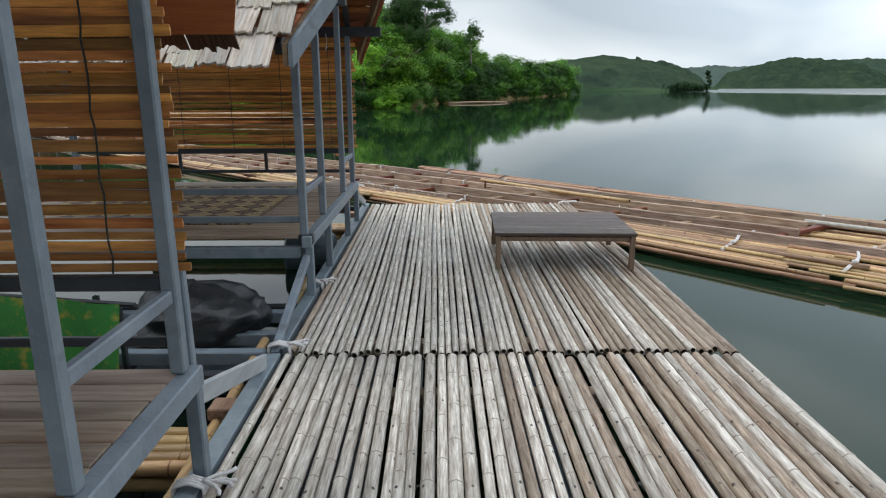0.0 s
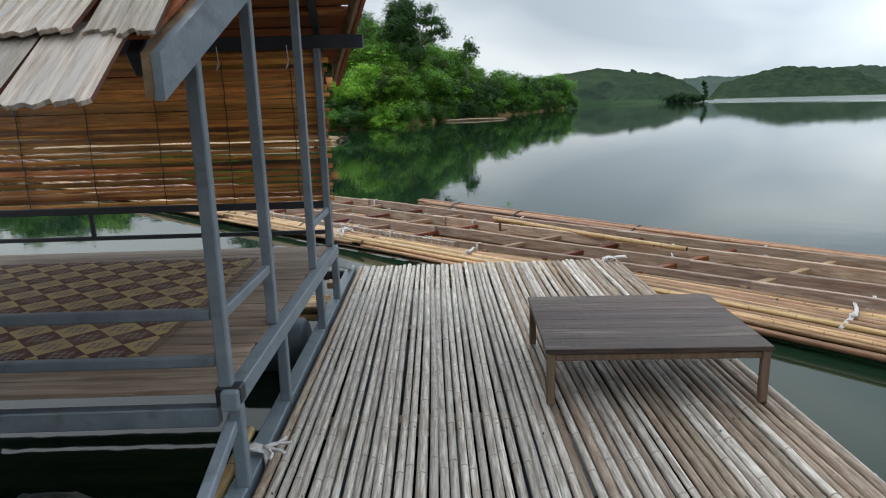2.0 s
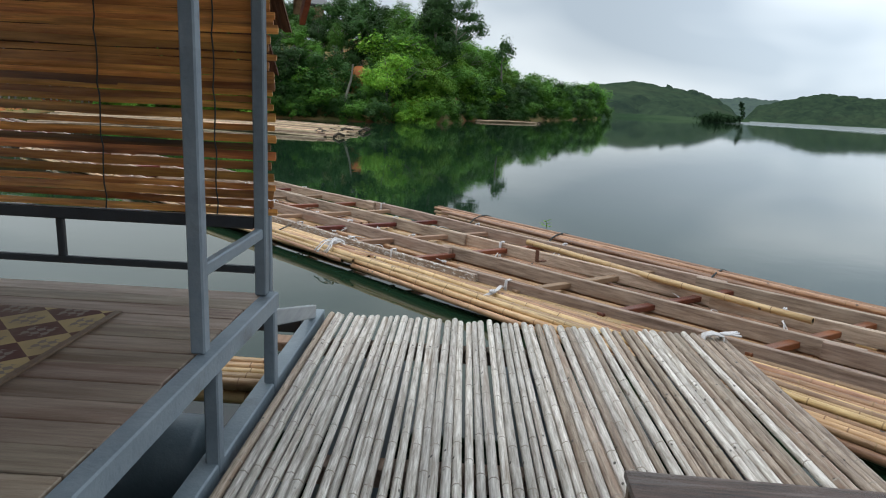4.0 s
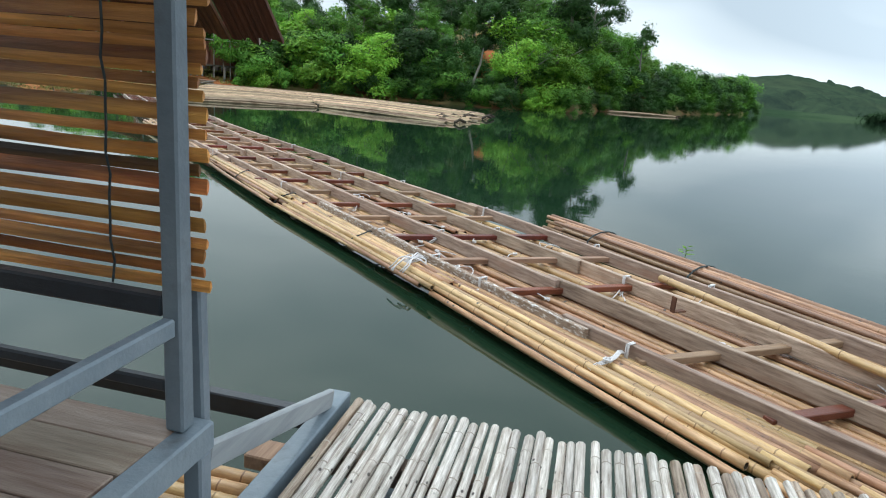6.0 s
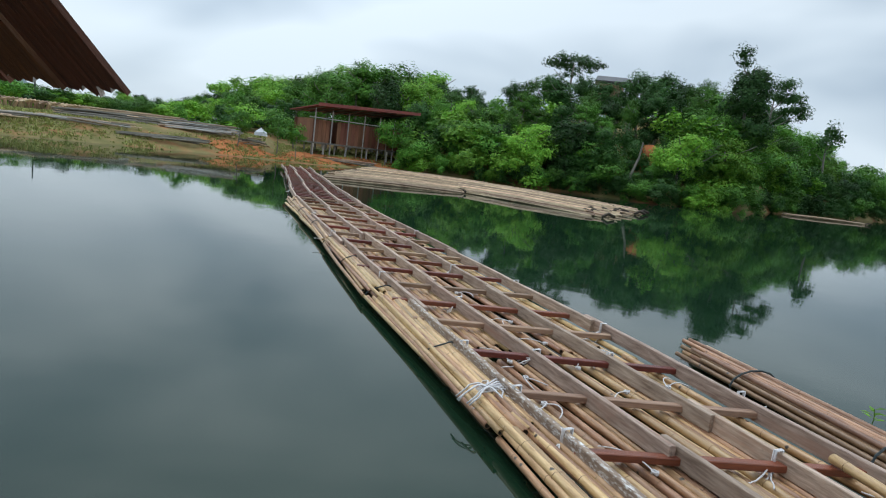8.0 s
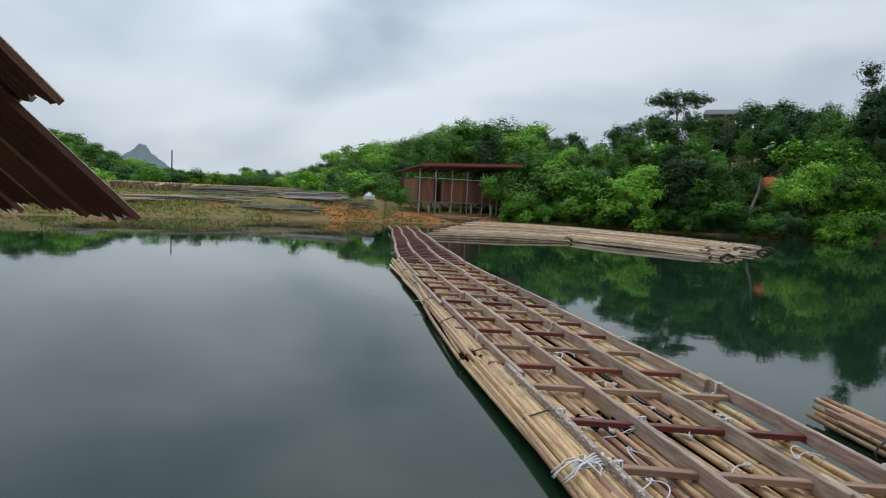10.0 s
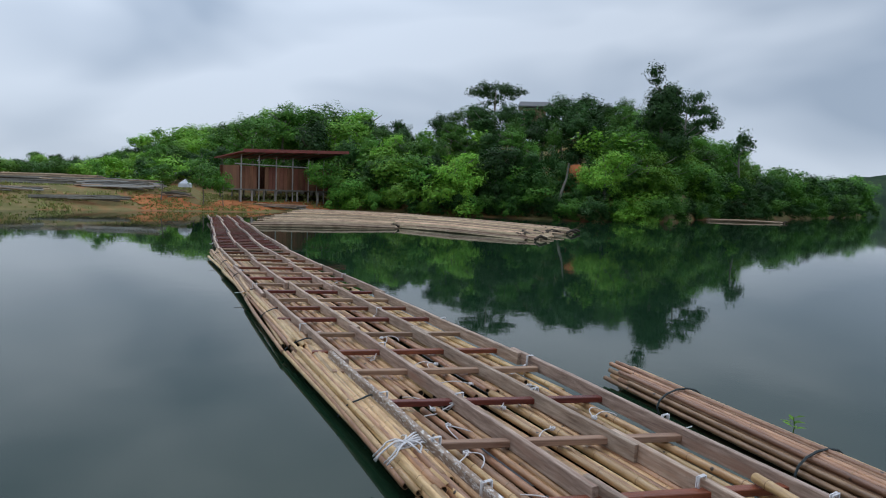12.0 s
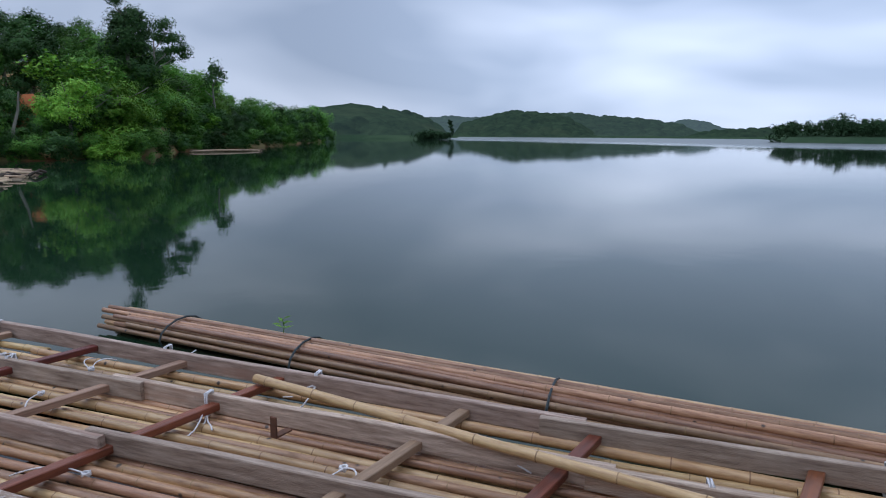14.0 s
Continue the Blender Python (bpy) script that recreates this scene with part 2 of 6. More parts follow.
SOFFIT = surface("red_brown_boards", (0.22, 0.058, 0.020), (0.44, 0.145, 0.052), 0.55, 4, (0.5, 6, 6), 0.3, 0.25)
TABLE_WOOD = surface("dark_varnished_wood", (0.012, 0.006, 0.005), (0.115, 0.068, 0.052), 0.40, 5, (0.8, 14, 14), 0.6, 0.4,
                     stain=(0.19, 0.155, 0.14), stain_scale=1.6, stain_low=0.52)
TABLE_LEG = surface("brown_table_leg", (0.10, 0.062, 0.036), (0.20, 0.135, 0.085), 0.55, 6, (6, 6, 0.6), 0.3)
TARP = surface("black_plastic_sheet", (0.012, 0.013, 0.015), (0.03, 0.032, 0.035), 0.35, 12, (1, 1, 1), 0.5, 0.0, grain=25)
FLOAT = surface("blue_grey_float", (0.085, 0.125, 0.155), (0.14, 0.18, 0.21), 0.5, 5)
SOIL = surface("grass_and_red_soil", (0.12, 0.12, 0.036), (0.25, 0.185, 0.085), 0.95, 0.9, (1, 1, 1), 0.4, 0.0,
               stain=(0.30, 0.135, 0.058), stain_scale=0.4, stain_low=0.47, grain=3, spec=0.1)
GRASS = surface("bank_grass_blades", (0.20, 0.25, 0.055), (0.38, 0.37, 0.12), 0.8, 0.3, (1, 1, 1), 0.0, 0.3, island=True)
CLAY = surface("orange_clay", (0.32, 0.10, 0.034), (0.46, 0.18, 0.068), 0.95, 1.2, (1, 1, 1), 0.5, 0.1, grain=6, spec=0.1)
BARK = surface("pale_bark", (0.13, 0.115, 0.09), (0.26, 0.24, 0.20), 0.9, 3, (1, 1, 0.3), 0.4, 0.2)
LEAF = surface("broad_leaves", (0.037, 0.120, 0.014), (0.145, 0.32, 0.036), 0.7, 1.1, (1, 1, 1), 0.0, 0.24, island=True, translucent=0.10, obj_vary=0.45, spec=0.25)
LEAF_DARK = surface("dark_leaves", (0.014, 0.050, 0.011), (0.062, 0.148, 0.026), 0.7, 1.1, (1, 1, 1), 0.0, 0.24, island=True, translucent=0.08, obj_vary=0.45, spec=0.25)
LEAF_BRIGHT = surface("bright_leaves", (0.085, 0.225, 0.016), (0.25, 0.46, 0.044), 0.7, 1.1, (1, 1, 1), 0.0, 0.24, island=True, translucent=0.16, obj_vary=0.4, spec=0.25)
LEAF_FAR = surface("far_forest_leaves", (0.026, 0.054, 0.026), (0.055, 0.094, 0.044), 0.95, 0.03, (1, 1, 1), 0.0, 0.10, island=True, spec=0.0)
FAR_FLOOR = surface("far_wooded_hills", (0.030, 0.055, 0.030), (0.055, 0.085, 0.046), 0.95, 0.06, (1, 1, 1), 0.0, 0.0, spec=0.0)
SHED_WALL = surface("red_brown_plank_wall", (0.14, 0.052, 0.028), (0.29, 0.125, 0.066), 0.7, 1.5, (1, 1, 0.2), 0.2, 0.2)
SHED_ROOF = surface("rusty_red_sheet", (0.19, 0.04, 0.032), (0.32, 0.075, 0.055), 0.6, 1, (1, 1, 1), 0.1, 0.1)
CONCRETE = surface("pale_post", (0.30, 0.28, 0.26), (0.45, 0.43, 0.40), 0.8, 2)
DARK_ROOF = surface("dark_roof_sheet", (0.05, 0.05, 0.055), (0.09, 0.09, 0.095), 0.6, 1)
PINK = surface("pink_boat_paint", (0.42, 0.06, 0.10), (0.55, 0.10, 0.15), 0.5, 2)
GREY_WOOD = surface("silver_grey_pole", (0.33, 0.31, 0.28), (0.5, 0.48, 0.45), 0.75, 6, (6, 0.6, 6), 0.3, 0.2)
WHITE_CLOTH = surface("white_cloth", (0.6, 0.62, 0.65), (0.78, 0.8, 0.82), 0.8, 2)


# ---- mesh helpers ----
class Geo:
    """Vertices and faces gathered for one mesh."""

    def __init__(self):
        self.v, self.f, self.k = [], [], []

    def add(self, vs, fs, k=0):
        n = len(self.v)
        self.v.extend(tuple(p) for p in vs)
        self.f.extend(tuple(i + n for i in q) for q in fs)
        self.k.extend([k] * len(fs))
        return self

    def box(self, cx, cy, cz, sx, sy, sz, turn=None, ch=0.006, k=0):
        """A box with chamfered edges."""
        c = min(ch, sx * 0.3, sy * 0.3, sz * 0.3)
        h = (sx / 2, sy / 2, sz / 2)
        vs, ix = [], {}
        for sgn in ((a, b, d) for a in (-1, 1) for b in (-1, 1) for d in (-1, 1)):
            for ax in range(3):
                p = [sgn[j] * (h[j] - (0 if j == ax else c)) for j in range(3)]
                ix[sgn, ax] = len(vs)
                vs.append(Vector(p))
        fs = []
        for ax in range(3):
            o = [j for j in range(3) if j != ax]
            for s in (-1, 1):
                ring = []
                for a, b in ((-1, -1), (1, -1), (1, 1), (-1, 1)):
                    g = [0, 0, 0]
                    g[ax], g[o[0]], g[o[1]] = s, a, b
                    ring.append(ix[tuple(g), ax])
                fs.append(ring if (s > 0) == (ax != 1) else ring[::-1])
            for a in (-1, 1):
                for b in (-1, 1):
                    g1, g2 = [0, 0, 0], [0, 0, 0]
                    g1[o[0]] = g2[o[0]] = a
                    g1[o[1]] = g2[o[1]] = b
                    g1[ax], g2[ax] = -1, 1
                    q = [ix[tuple(g1), o[0]], ix[tuple(g2), o[0]], ix[tuple(g2), o[1]], ix[tuple(g1), o[1]]]
                    fs.append(q if (a * b > 0) != (ax == 1) else q[::-1])
        for sgn in ((a, b, d) for a in (-1, 1) for b in (-1, 1) for d in (-1, 1)):
            t = [ix[sgn, 0], ix[sgn, 1], ix[sgn, 2]]
            fs.append(t if sgn[0] * sgn[1] * sgn[2] > 0 else t[::-1])
        off = Vector((cx, cy, cz))
        vs = [(turn @ p if turn else p) + off for p in vs]
        return self.add(vs, fs, k)

    def bar(self, a, b, w, h, roll=0.0, ch=0.006, k=0):
        """A rectangular bar from a to b, w wide and h high."""
        a, b = Vector(a), Vector(b)
        d = b - a
        q = d.to_track_quat("Y", "Z").to_matrix() @ Matrix.Rotation(radians(roll), 3, "Y")
        m = (a + b) / 2
        return self.box(m.x, m.y, m.z, w, d.length, h, q, ch, k)

    def tube(self, pts, r, sides=6, k=0, cap=True):
        """A round tube along points; r is a number or one per point."""
        pts = [Vector(p) for p in pts]
        n = len(pts)
        rs = r if isinstance(r, (list, tuple)) else [r] * n
        vs, fs = [], []
        x = None
        for i, p in enumerate(pts):
            d = (pts[min(i + 1, n - 1)] - pts[max(i - 1, 0)]).normalized()
            if x is None:
                x = d.orthogonal().normalized()
            else:
                x = (x - d * x.dot(d)).normalized()
            y = d.cross(x)
            for j in range(sides):
                an = 2 * math.pi * j / sides
                vs.append(p + (x * math.cos(an) + y * math.sin(an)) * rs[i])
        for i in range(n - 1):
            for j in range(sides):
                j2 = (j + 1) % sides
                fs.append((i * sides + j, i * sides + j2, (i + 1) * sides + j2, (i + 1) * sides + j))
        if cap:
            fs.append(tuple(range(sides))[::-1])
            fs.append(tuple((n - 1) * sides + j for j in range(sides)))
        return self.add(vs, fs, k)

    def mesh(self, name, mats, smooth=False):
        me = bpy.data.meshes.new(name)
        me.from_pydata(self.v, [], self.f)
        for m in mats if isinstance(mats, (list, tuple)) else [mats]:
            me.materials.append(m)
        if any(self.k):
            me.polygons.foreach_set("material_index", self.k)
        if smooth:
            me.polygons.foreach_set("use_smooth", [True] * len(me.polygons))
        me.update()
        return me


def part(name, geo, material, parent, label="", m=None, smooth=False):
    """One mesh object under a thing or a part; geo is a Geo or a ready mesh."""
    me = geo.mesh(name, material, smooth) if isinstance(geo, Geo) else geo
    ob = new(name, me)
    ob.parent = parent
    if m is not None:
        ob.matrix_basis = m
    if label:
        ob["label"] = label
    return ob


def thing(name, label, category, at=(0, 0, 0), turn=0.0, group="", kind=""):
    ob = new(name)
    ob.empty_display_size = 0.2
    ob.matrix_basis = pose(*at, 0, 0, turn)
    return tagged(ob, label, category, group, kind)


def bamboo(length, r, rng, sides=8, step=0.34, bend=0.012, taper=0.12, hollow=True):
    """A cane along +y from 0 to length: nodes, a slight bend, hollow cut ends."""
    g = Geo()
    ph, am = rng.uniform(0, 6.28), rng.uniform(0.3, 1) * bend
    ys = [0.0]
    y = rng.uniform(0.08, step)
    rad, ring_at = [r], []
    while y < length - 0.06:
        ring_at.append(len(ys) + 1)
        for dy, k in ((-0.02, 1.0), (-0.004, 1.07), (0.004, 1.06), (0.02, 0.99)):
            ys.append(y + dy)
            rad.append(r * k)
        y += step * rng.uniform(0.85, 1.15)
    ys.append(length)
    rad.append(r)
    pts, rs = [], []
    for yy, q in zip(ys, rad):
        u = yy / length
        o = am * math.sin(math.pi * u * 1.6 + ph)
        pts.append((o * math.cos(ph), yy, o * math.sin(ph) * 0.5))
        rs.append(q * (1 - taper * u))
    g.tube(pts, rs, sides, 0, not hollow)
    for i in ring_at:
        for j in range(sides):
            g.k[i * sides + j] = 2
    if hollow:
        n = len(pts)
        for end, base in ((0, 0), (n - 1, (n - 1) * sides)):
            ring = list(range(base, base + sides))
            c = Vector(pts[end])
            inner = [c + (Vector(g.v[i]) - c) * 0.72 for i in ring]
            k0 = len(g.v)
            g.v.extend(tuple(p) for p in inner)
            # shallow recess; its dark lining paints in the shade of a deep hollow
            dip = Vector((0, 0.03 if end == 0 else -0.03, 0))
            g.v.extend(tuple(p + dip) for p in inner)
            for j in range(sides):
                j2 = (j + 1) % sides
                q = (ring[j], k0 + j, k0 + j2, ring[j2])
                q2 = (k0 + j, k0 + sides + j, k0 + sides + j2, k0 + j2)
                g.f += [q if end == 0 else q[::-1], q2 if end == 0 else q2[::-1]]
                g.k += [0, 1]
            cap = tuple(k0 + sides + j for j in range(sides))
            g.f.append(cap[::-1] if end == 0 else cap)
            g.k.append(1)
    return g


def along(a, b):
    """The pose that lays +y from a towards b, with z up."""
    a, d = Vector(a), Vector(b) - Vector(a)
    y = d.normalized()
    x = y.cross(Vector((0, 0, 1))).normalized()
    z = x.cross(y)
    return Matrix(((x.x, y.x, z.x, a.x), (x.y, y.y, z.y, a.y), (x.z, y.z, z.z, a.z), (0, 0, 0, 1)))


def interp(table, s):
    return float(np.interp(s, [p[0] for p in table], [p[1] for p in table]))


# ---- land and water ----
EYE_O = (0.26, 8.7)          # a point on the deck's end from which the shores are laid out by bearing
SHORE = ((-180, 240), (-70, 260), (-58, 250), (-49.2, 255), (-48.8, 640), (-23.2, 600), (-22.9, 300), (-12.6, 290), (-12.0, 172), (-8, 112), (-5.2, 92), (-2.5, 82), (0.7, 72),
         (2, 61), (9.5, 52), (15.4, 53), (21.8, 51), (30, 53), (38, 46), (48.6, 44), (60, 42), (67, 41), (90, 42), (130, 60), (180, 240))
HILL = ((-180, 2.2), (-58, 1.0), (-49.2, 0.7), (-48.8, 0.05), (-13, 0.05), (-12.4, 1.2), (-10, 2.0), (-7, 1.4),
        (-4.4, 1.5), (-3.3, 2.6), (-2, 3.8), (0, 5.0), (3, 6.2), (7, 6.0), (10, 5.8), (14, 5.4), (18, 5.6), (21, 5.0), (25, 4.2), (28, 3.6), (32, 4.2), (36, 3.6), (41, 2.2),
        (45, 1.2), (50, 0.5), (60, 0.4), (64, 1.2), (68, 2.2), (90, 2.5), (180, 2.2))


def bearing(x, y):
    return math.degrees(math.atan2(-(x - EYE_O[0]), y - EYE_O[1]))


def shore(r, b):
    return EYE_O[0] - r * math.sin(radians(b)), EYE_O[1] + r * math.cos(radians(b))


def ground_z(x, y):
    """Height of the land: a bank at the shore, a rise behind it, the lake bed in front."""
    b, r = bearing(x, y), math.hypot(x - EYE_O[0], y - EYE_O[1])
    sh = interp(SHORE, b)
    d = r - sh
    wob = noise.noise((x * 0.07, y * 0.07, 0.3)) * min(max(r - 20, 0) / 40, 3.0)
    d += wob * 1.2
    if d < 0:
        return WATER_Z + max(-2.6, 0.16 * d)
    top = math.tan(radians(interp(HILL, b))) * (sh + (26 if sh < 200 else 85)) * (1.0 if sh < 200 else 0.85) + 1.0
    far = max(sh, 40) * 0.55 if sh < 200 else 85
    flat = 1.0 if b > 29.5 and b < 80 else 0.0
    low = flat and b < 43
    bank = min(d * (0.11 if low else 0.20 if flat else 0.34), 0.95 if low else 1.35 if flat else 1.5)
    rise = max(0.0, top - 1.4) * min(1.0, max(0.0, d - (16 if flat else 1.5)) / far) ** 0.9
    return WATER_Z + bank + rise + 0.25 * noise.noise((x * 0.15, y * 0.15, 2.0)) * min(d, 3) / 3


def make_ground():
    g = Geo()
    radii = [0.0] + list(np.linspace(6, 36, 7)) + list(np.linspace(38, 120, 56)) + list(np.geomspace(125, 420, 34)) + [500, 650, 900, 1400, 2500, 4200]
    na = 360
    vs, fs = [], []
    for r in radii:
        for a in range(na):
            th = 2 * math.pi * a / na
            x, y = EYE_O[0] - r * math.sin(th), EYE_O[1] + r * math.cos(th)
            vs.append((x, y, ground_z(x, y)))
    for i in range(len(radii) - 1):
        for a in range(na):
            b = (a + 1) % na
            fs.append((i * na + a, (i + 1) * na + a, (i + 1) * na + b, i * na + b))
    g.add(vs, fs)
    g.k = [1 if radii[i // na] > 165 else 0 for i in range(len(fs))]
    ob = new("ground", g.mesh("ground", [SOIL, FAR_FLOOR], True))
    tagged(ob, "grassy and red clay lake shore rising to low hills", "ground", kind="structure")


def make_water():
    g = Geo()
    n = 96
    rad = (0, 30, 90, 260, 900, 4300)
    vs = [(r * math.cos(2 * math.pi * a / n), r * math.sin(2 * math.pi * a / n), WATER_Z) for r in rad for a in range(n)]
    fs = [(i * n + a, (i + 1) * n + a, (i + 1) * n + (a + 1) % n, i * n + (a + 1) % n) for i in range(len(rad) - 1) for a in range(n)]
    g.add(vs, fs)
    tagged(new("water", g.mesh("water", WATER, True)), "calm dark green lake water reflecting clouds and trees", "lake", kind="structure")


make_ground()
make_water()


# ---- bamboo deck ----
def make_deck(y0, y1, seed, label, thin=1.0):
    rng = random.Random(seed)
    t = thing("bamboo_deck", label, "deck", (0, y0, 0), group="bamboo decks")
    ln = y1 - y0
    kinds = [bamboo(ln, 0.0375, rng, 8, 0.36, 0.020, 0.06).mesh("pole", [DECK_BAMBOO, HOLLOW_AND_BINDING, DECK_NODE], True) for _ in range(9)]
    browned = [bamboo(ln, 0.0375, rng, 8, 0.36, 0.020, 0.06).mesh("pole", [DECK_BROWN, HOLLOW_AND_BINDING, DECK_NODE], True) for _ in range(5)]
    x = -0.885
    while x < 1.70:
        w = rng.choice((0.044, 0.048, 0.052, 0.055, 0.059, 0.066)) * (1.1 if x > 1.55 else 1.0) * thin
        r = w / 2
        flip = rng.random() < 0.5
        y = rng.uniform(-0.025, 0.025)
        sc = Matrix.Diagonal((w / 0.078, 1.0, w / 0.078, 1))
        m = pose(x + r, y if not flip else ln + y, -r + rng.uniform(-0.012, 0.006), 0, rng.uniform(-40, 40), (180 if flip else 0) + rng.uniform(-0.07, 0.07)) @ sc
        part("pole", rng.choice(browned if rng.random() < 0.05 + 0.75 * min(max((x - 0.3) / 1.2, 0), 1) else kinds), None, t, m=m)
        x += w * 1.005 + rng.choice((-0.002, 0.0, 0.001, 0.002, 0.004, 0.009))
    for yy in (0.35, ln * 0.36, ln * 0.66, ln - 0.3):
        part("crossbeam", Geo().bar((-0.93, yy, -0.13), (1.68, yy, -0.13), 0.09, 0.09), BEAM, t)
    for xx in (-0.5, 0.45, 1.4):
        g = Geo().tube([(xx, 0.1, -0.36), (xx, ln - 0.1, -0.36)], 0.17, 12)
        part("float", g, FLOAT, t, smooth=True)
    part("edge_pole", bamboo(ln + 0.1, 0.036, rng, 8, 0.4, 0.02, 0.05), [DECK_BAMBOO, HOLLOW_AND_BINDING, DECK_NODE], t, m=pose(1.745, -0.05, -0.075), smooth=True)
    return t


make_deck(0.0 - 2.6, 4.685, 11, "weathered grey bamboo pole deck floating on the lake")
make_deck(4.735, 9.58, 12, "weathered grey bamboo pole deck carrying a low table", 0.82)


# ---- low table ----
def make_table():
    t = thing("low_table", "low dark varnished wooden table on the bamboo deck", "table", (1.06, 6.84, 0.0), -2.4)
    w, d, h = 1.16, 0.93, 0.315
    for i in range(6):
        yy = -d / 2 + (i + 0.5) * d / 6
        part("top_board", Geo().box(0, yy, h - 0.013, w, d / 6 - 0.0015, 0.026, ch=0.002), TABLE_WOOD, t)
    for sx in (-1, 1):
        part("apron", Geo().box(sx * (w / 2 - 0.05), 0, h - 0.052, 0.025, d - 0.10, 0.045), TABLE_LEG, t)
        part("apron", Geo().box(0, sx * (d / 2 - 0.028), h - 0.052, w - 0.105, 0.025, 0.04), TABLE_LEG, t)
        for sy in (-1, 1):
            part("leg", Geo().box(sx * (w / 2 - 0.03), sy * (d / 2 - 0.028), (h - 0.026) / 2, 0.042, 0.042, h - 0.026), TABLE_LEG, t)


make_table()


# ---- huts ----
def shingle_mesh(rng, w):
    """A split shingle along -y from its head, 0.36 long, its top weathered and grooved."""
    g = Geo()
    n = 24
    xs = [-w / 2 + w * i / n + (rng.uniform(-0.15, 0.15) * w / n if 0 < i < n else 0) for i in range(n + 1)]
    ln, step = [], 0.0
    for i in range(n + 1):
        if i % 3 == 0:
            step = rng.uniform(-0.016, 0.016)
        ln.append(0.36 + step + rng.uniform(-0.004, 0.004))
    groove = [rng.choice((0.002, 0.003, 0.0035)) if i % 3 == 0 else rng.uniform(-0.001, 0.001) for i in range(n + 1)]
    top = [(x, 0, 0.012 - q) for x, q in zip(xs, groove)] + [(x, -l, 0.016 - q * 1.3 + rng.uniform(-0.001, 0.002)) for x, l, q in zip(xs, ln, groove)]
    bot = [(x, y, z - 0.014) for x, y, z in top]
    k = n + 1
    g.add(top + bot, [], 0)
    for i in range(n):
        g.f.append((i, k + i, k + i + 1, i + 1))
        g.k.append(0)
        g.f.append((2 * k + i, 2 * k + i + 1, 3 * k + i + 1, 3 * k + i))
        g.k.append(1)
        g.f.append((k + i, 3 * k + i, 3 * k + i + 1, k + i + 1))
        g.k.append(0)
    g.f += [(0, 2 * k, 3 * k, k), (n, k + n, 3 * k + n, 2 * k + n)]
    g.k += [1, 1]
    return g.mesh("shingle", [SHINGLE, SHINGLE_UNDER])


HUT_Y = (0.0, 0.78, 1.94, 2.67)   # the front posts
HUT_LEN = 3.05                    # depth away from the deck
FLOOR_Z = 0.455


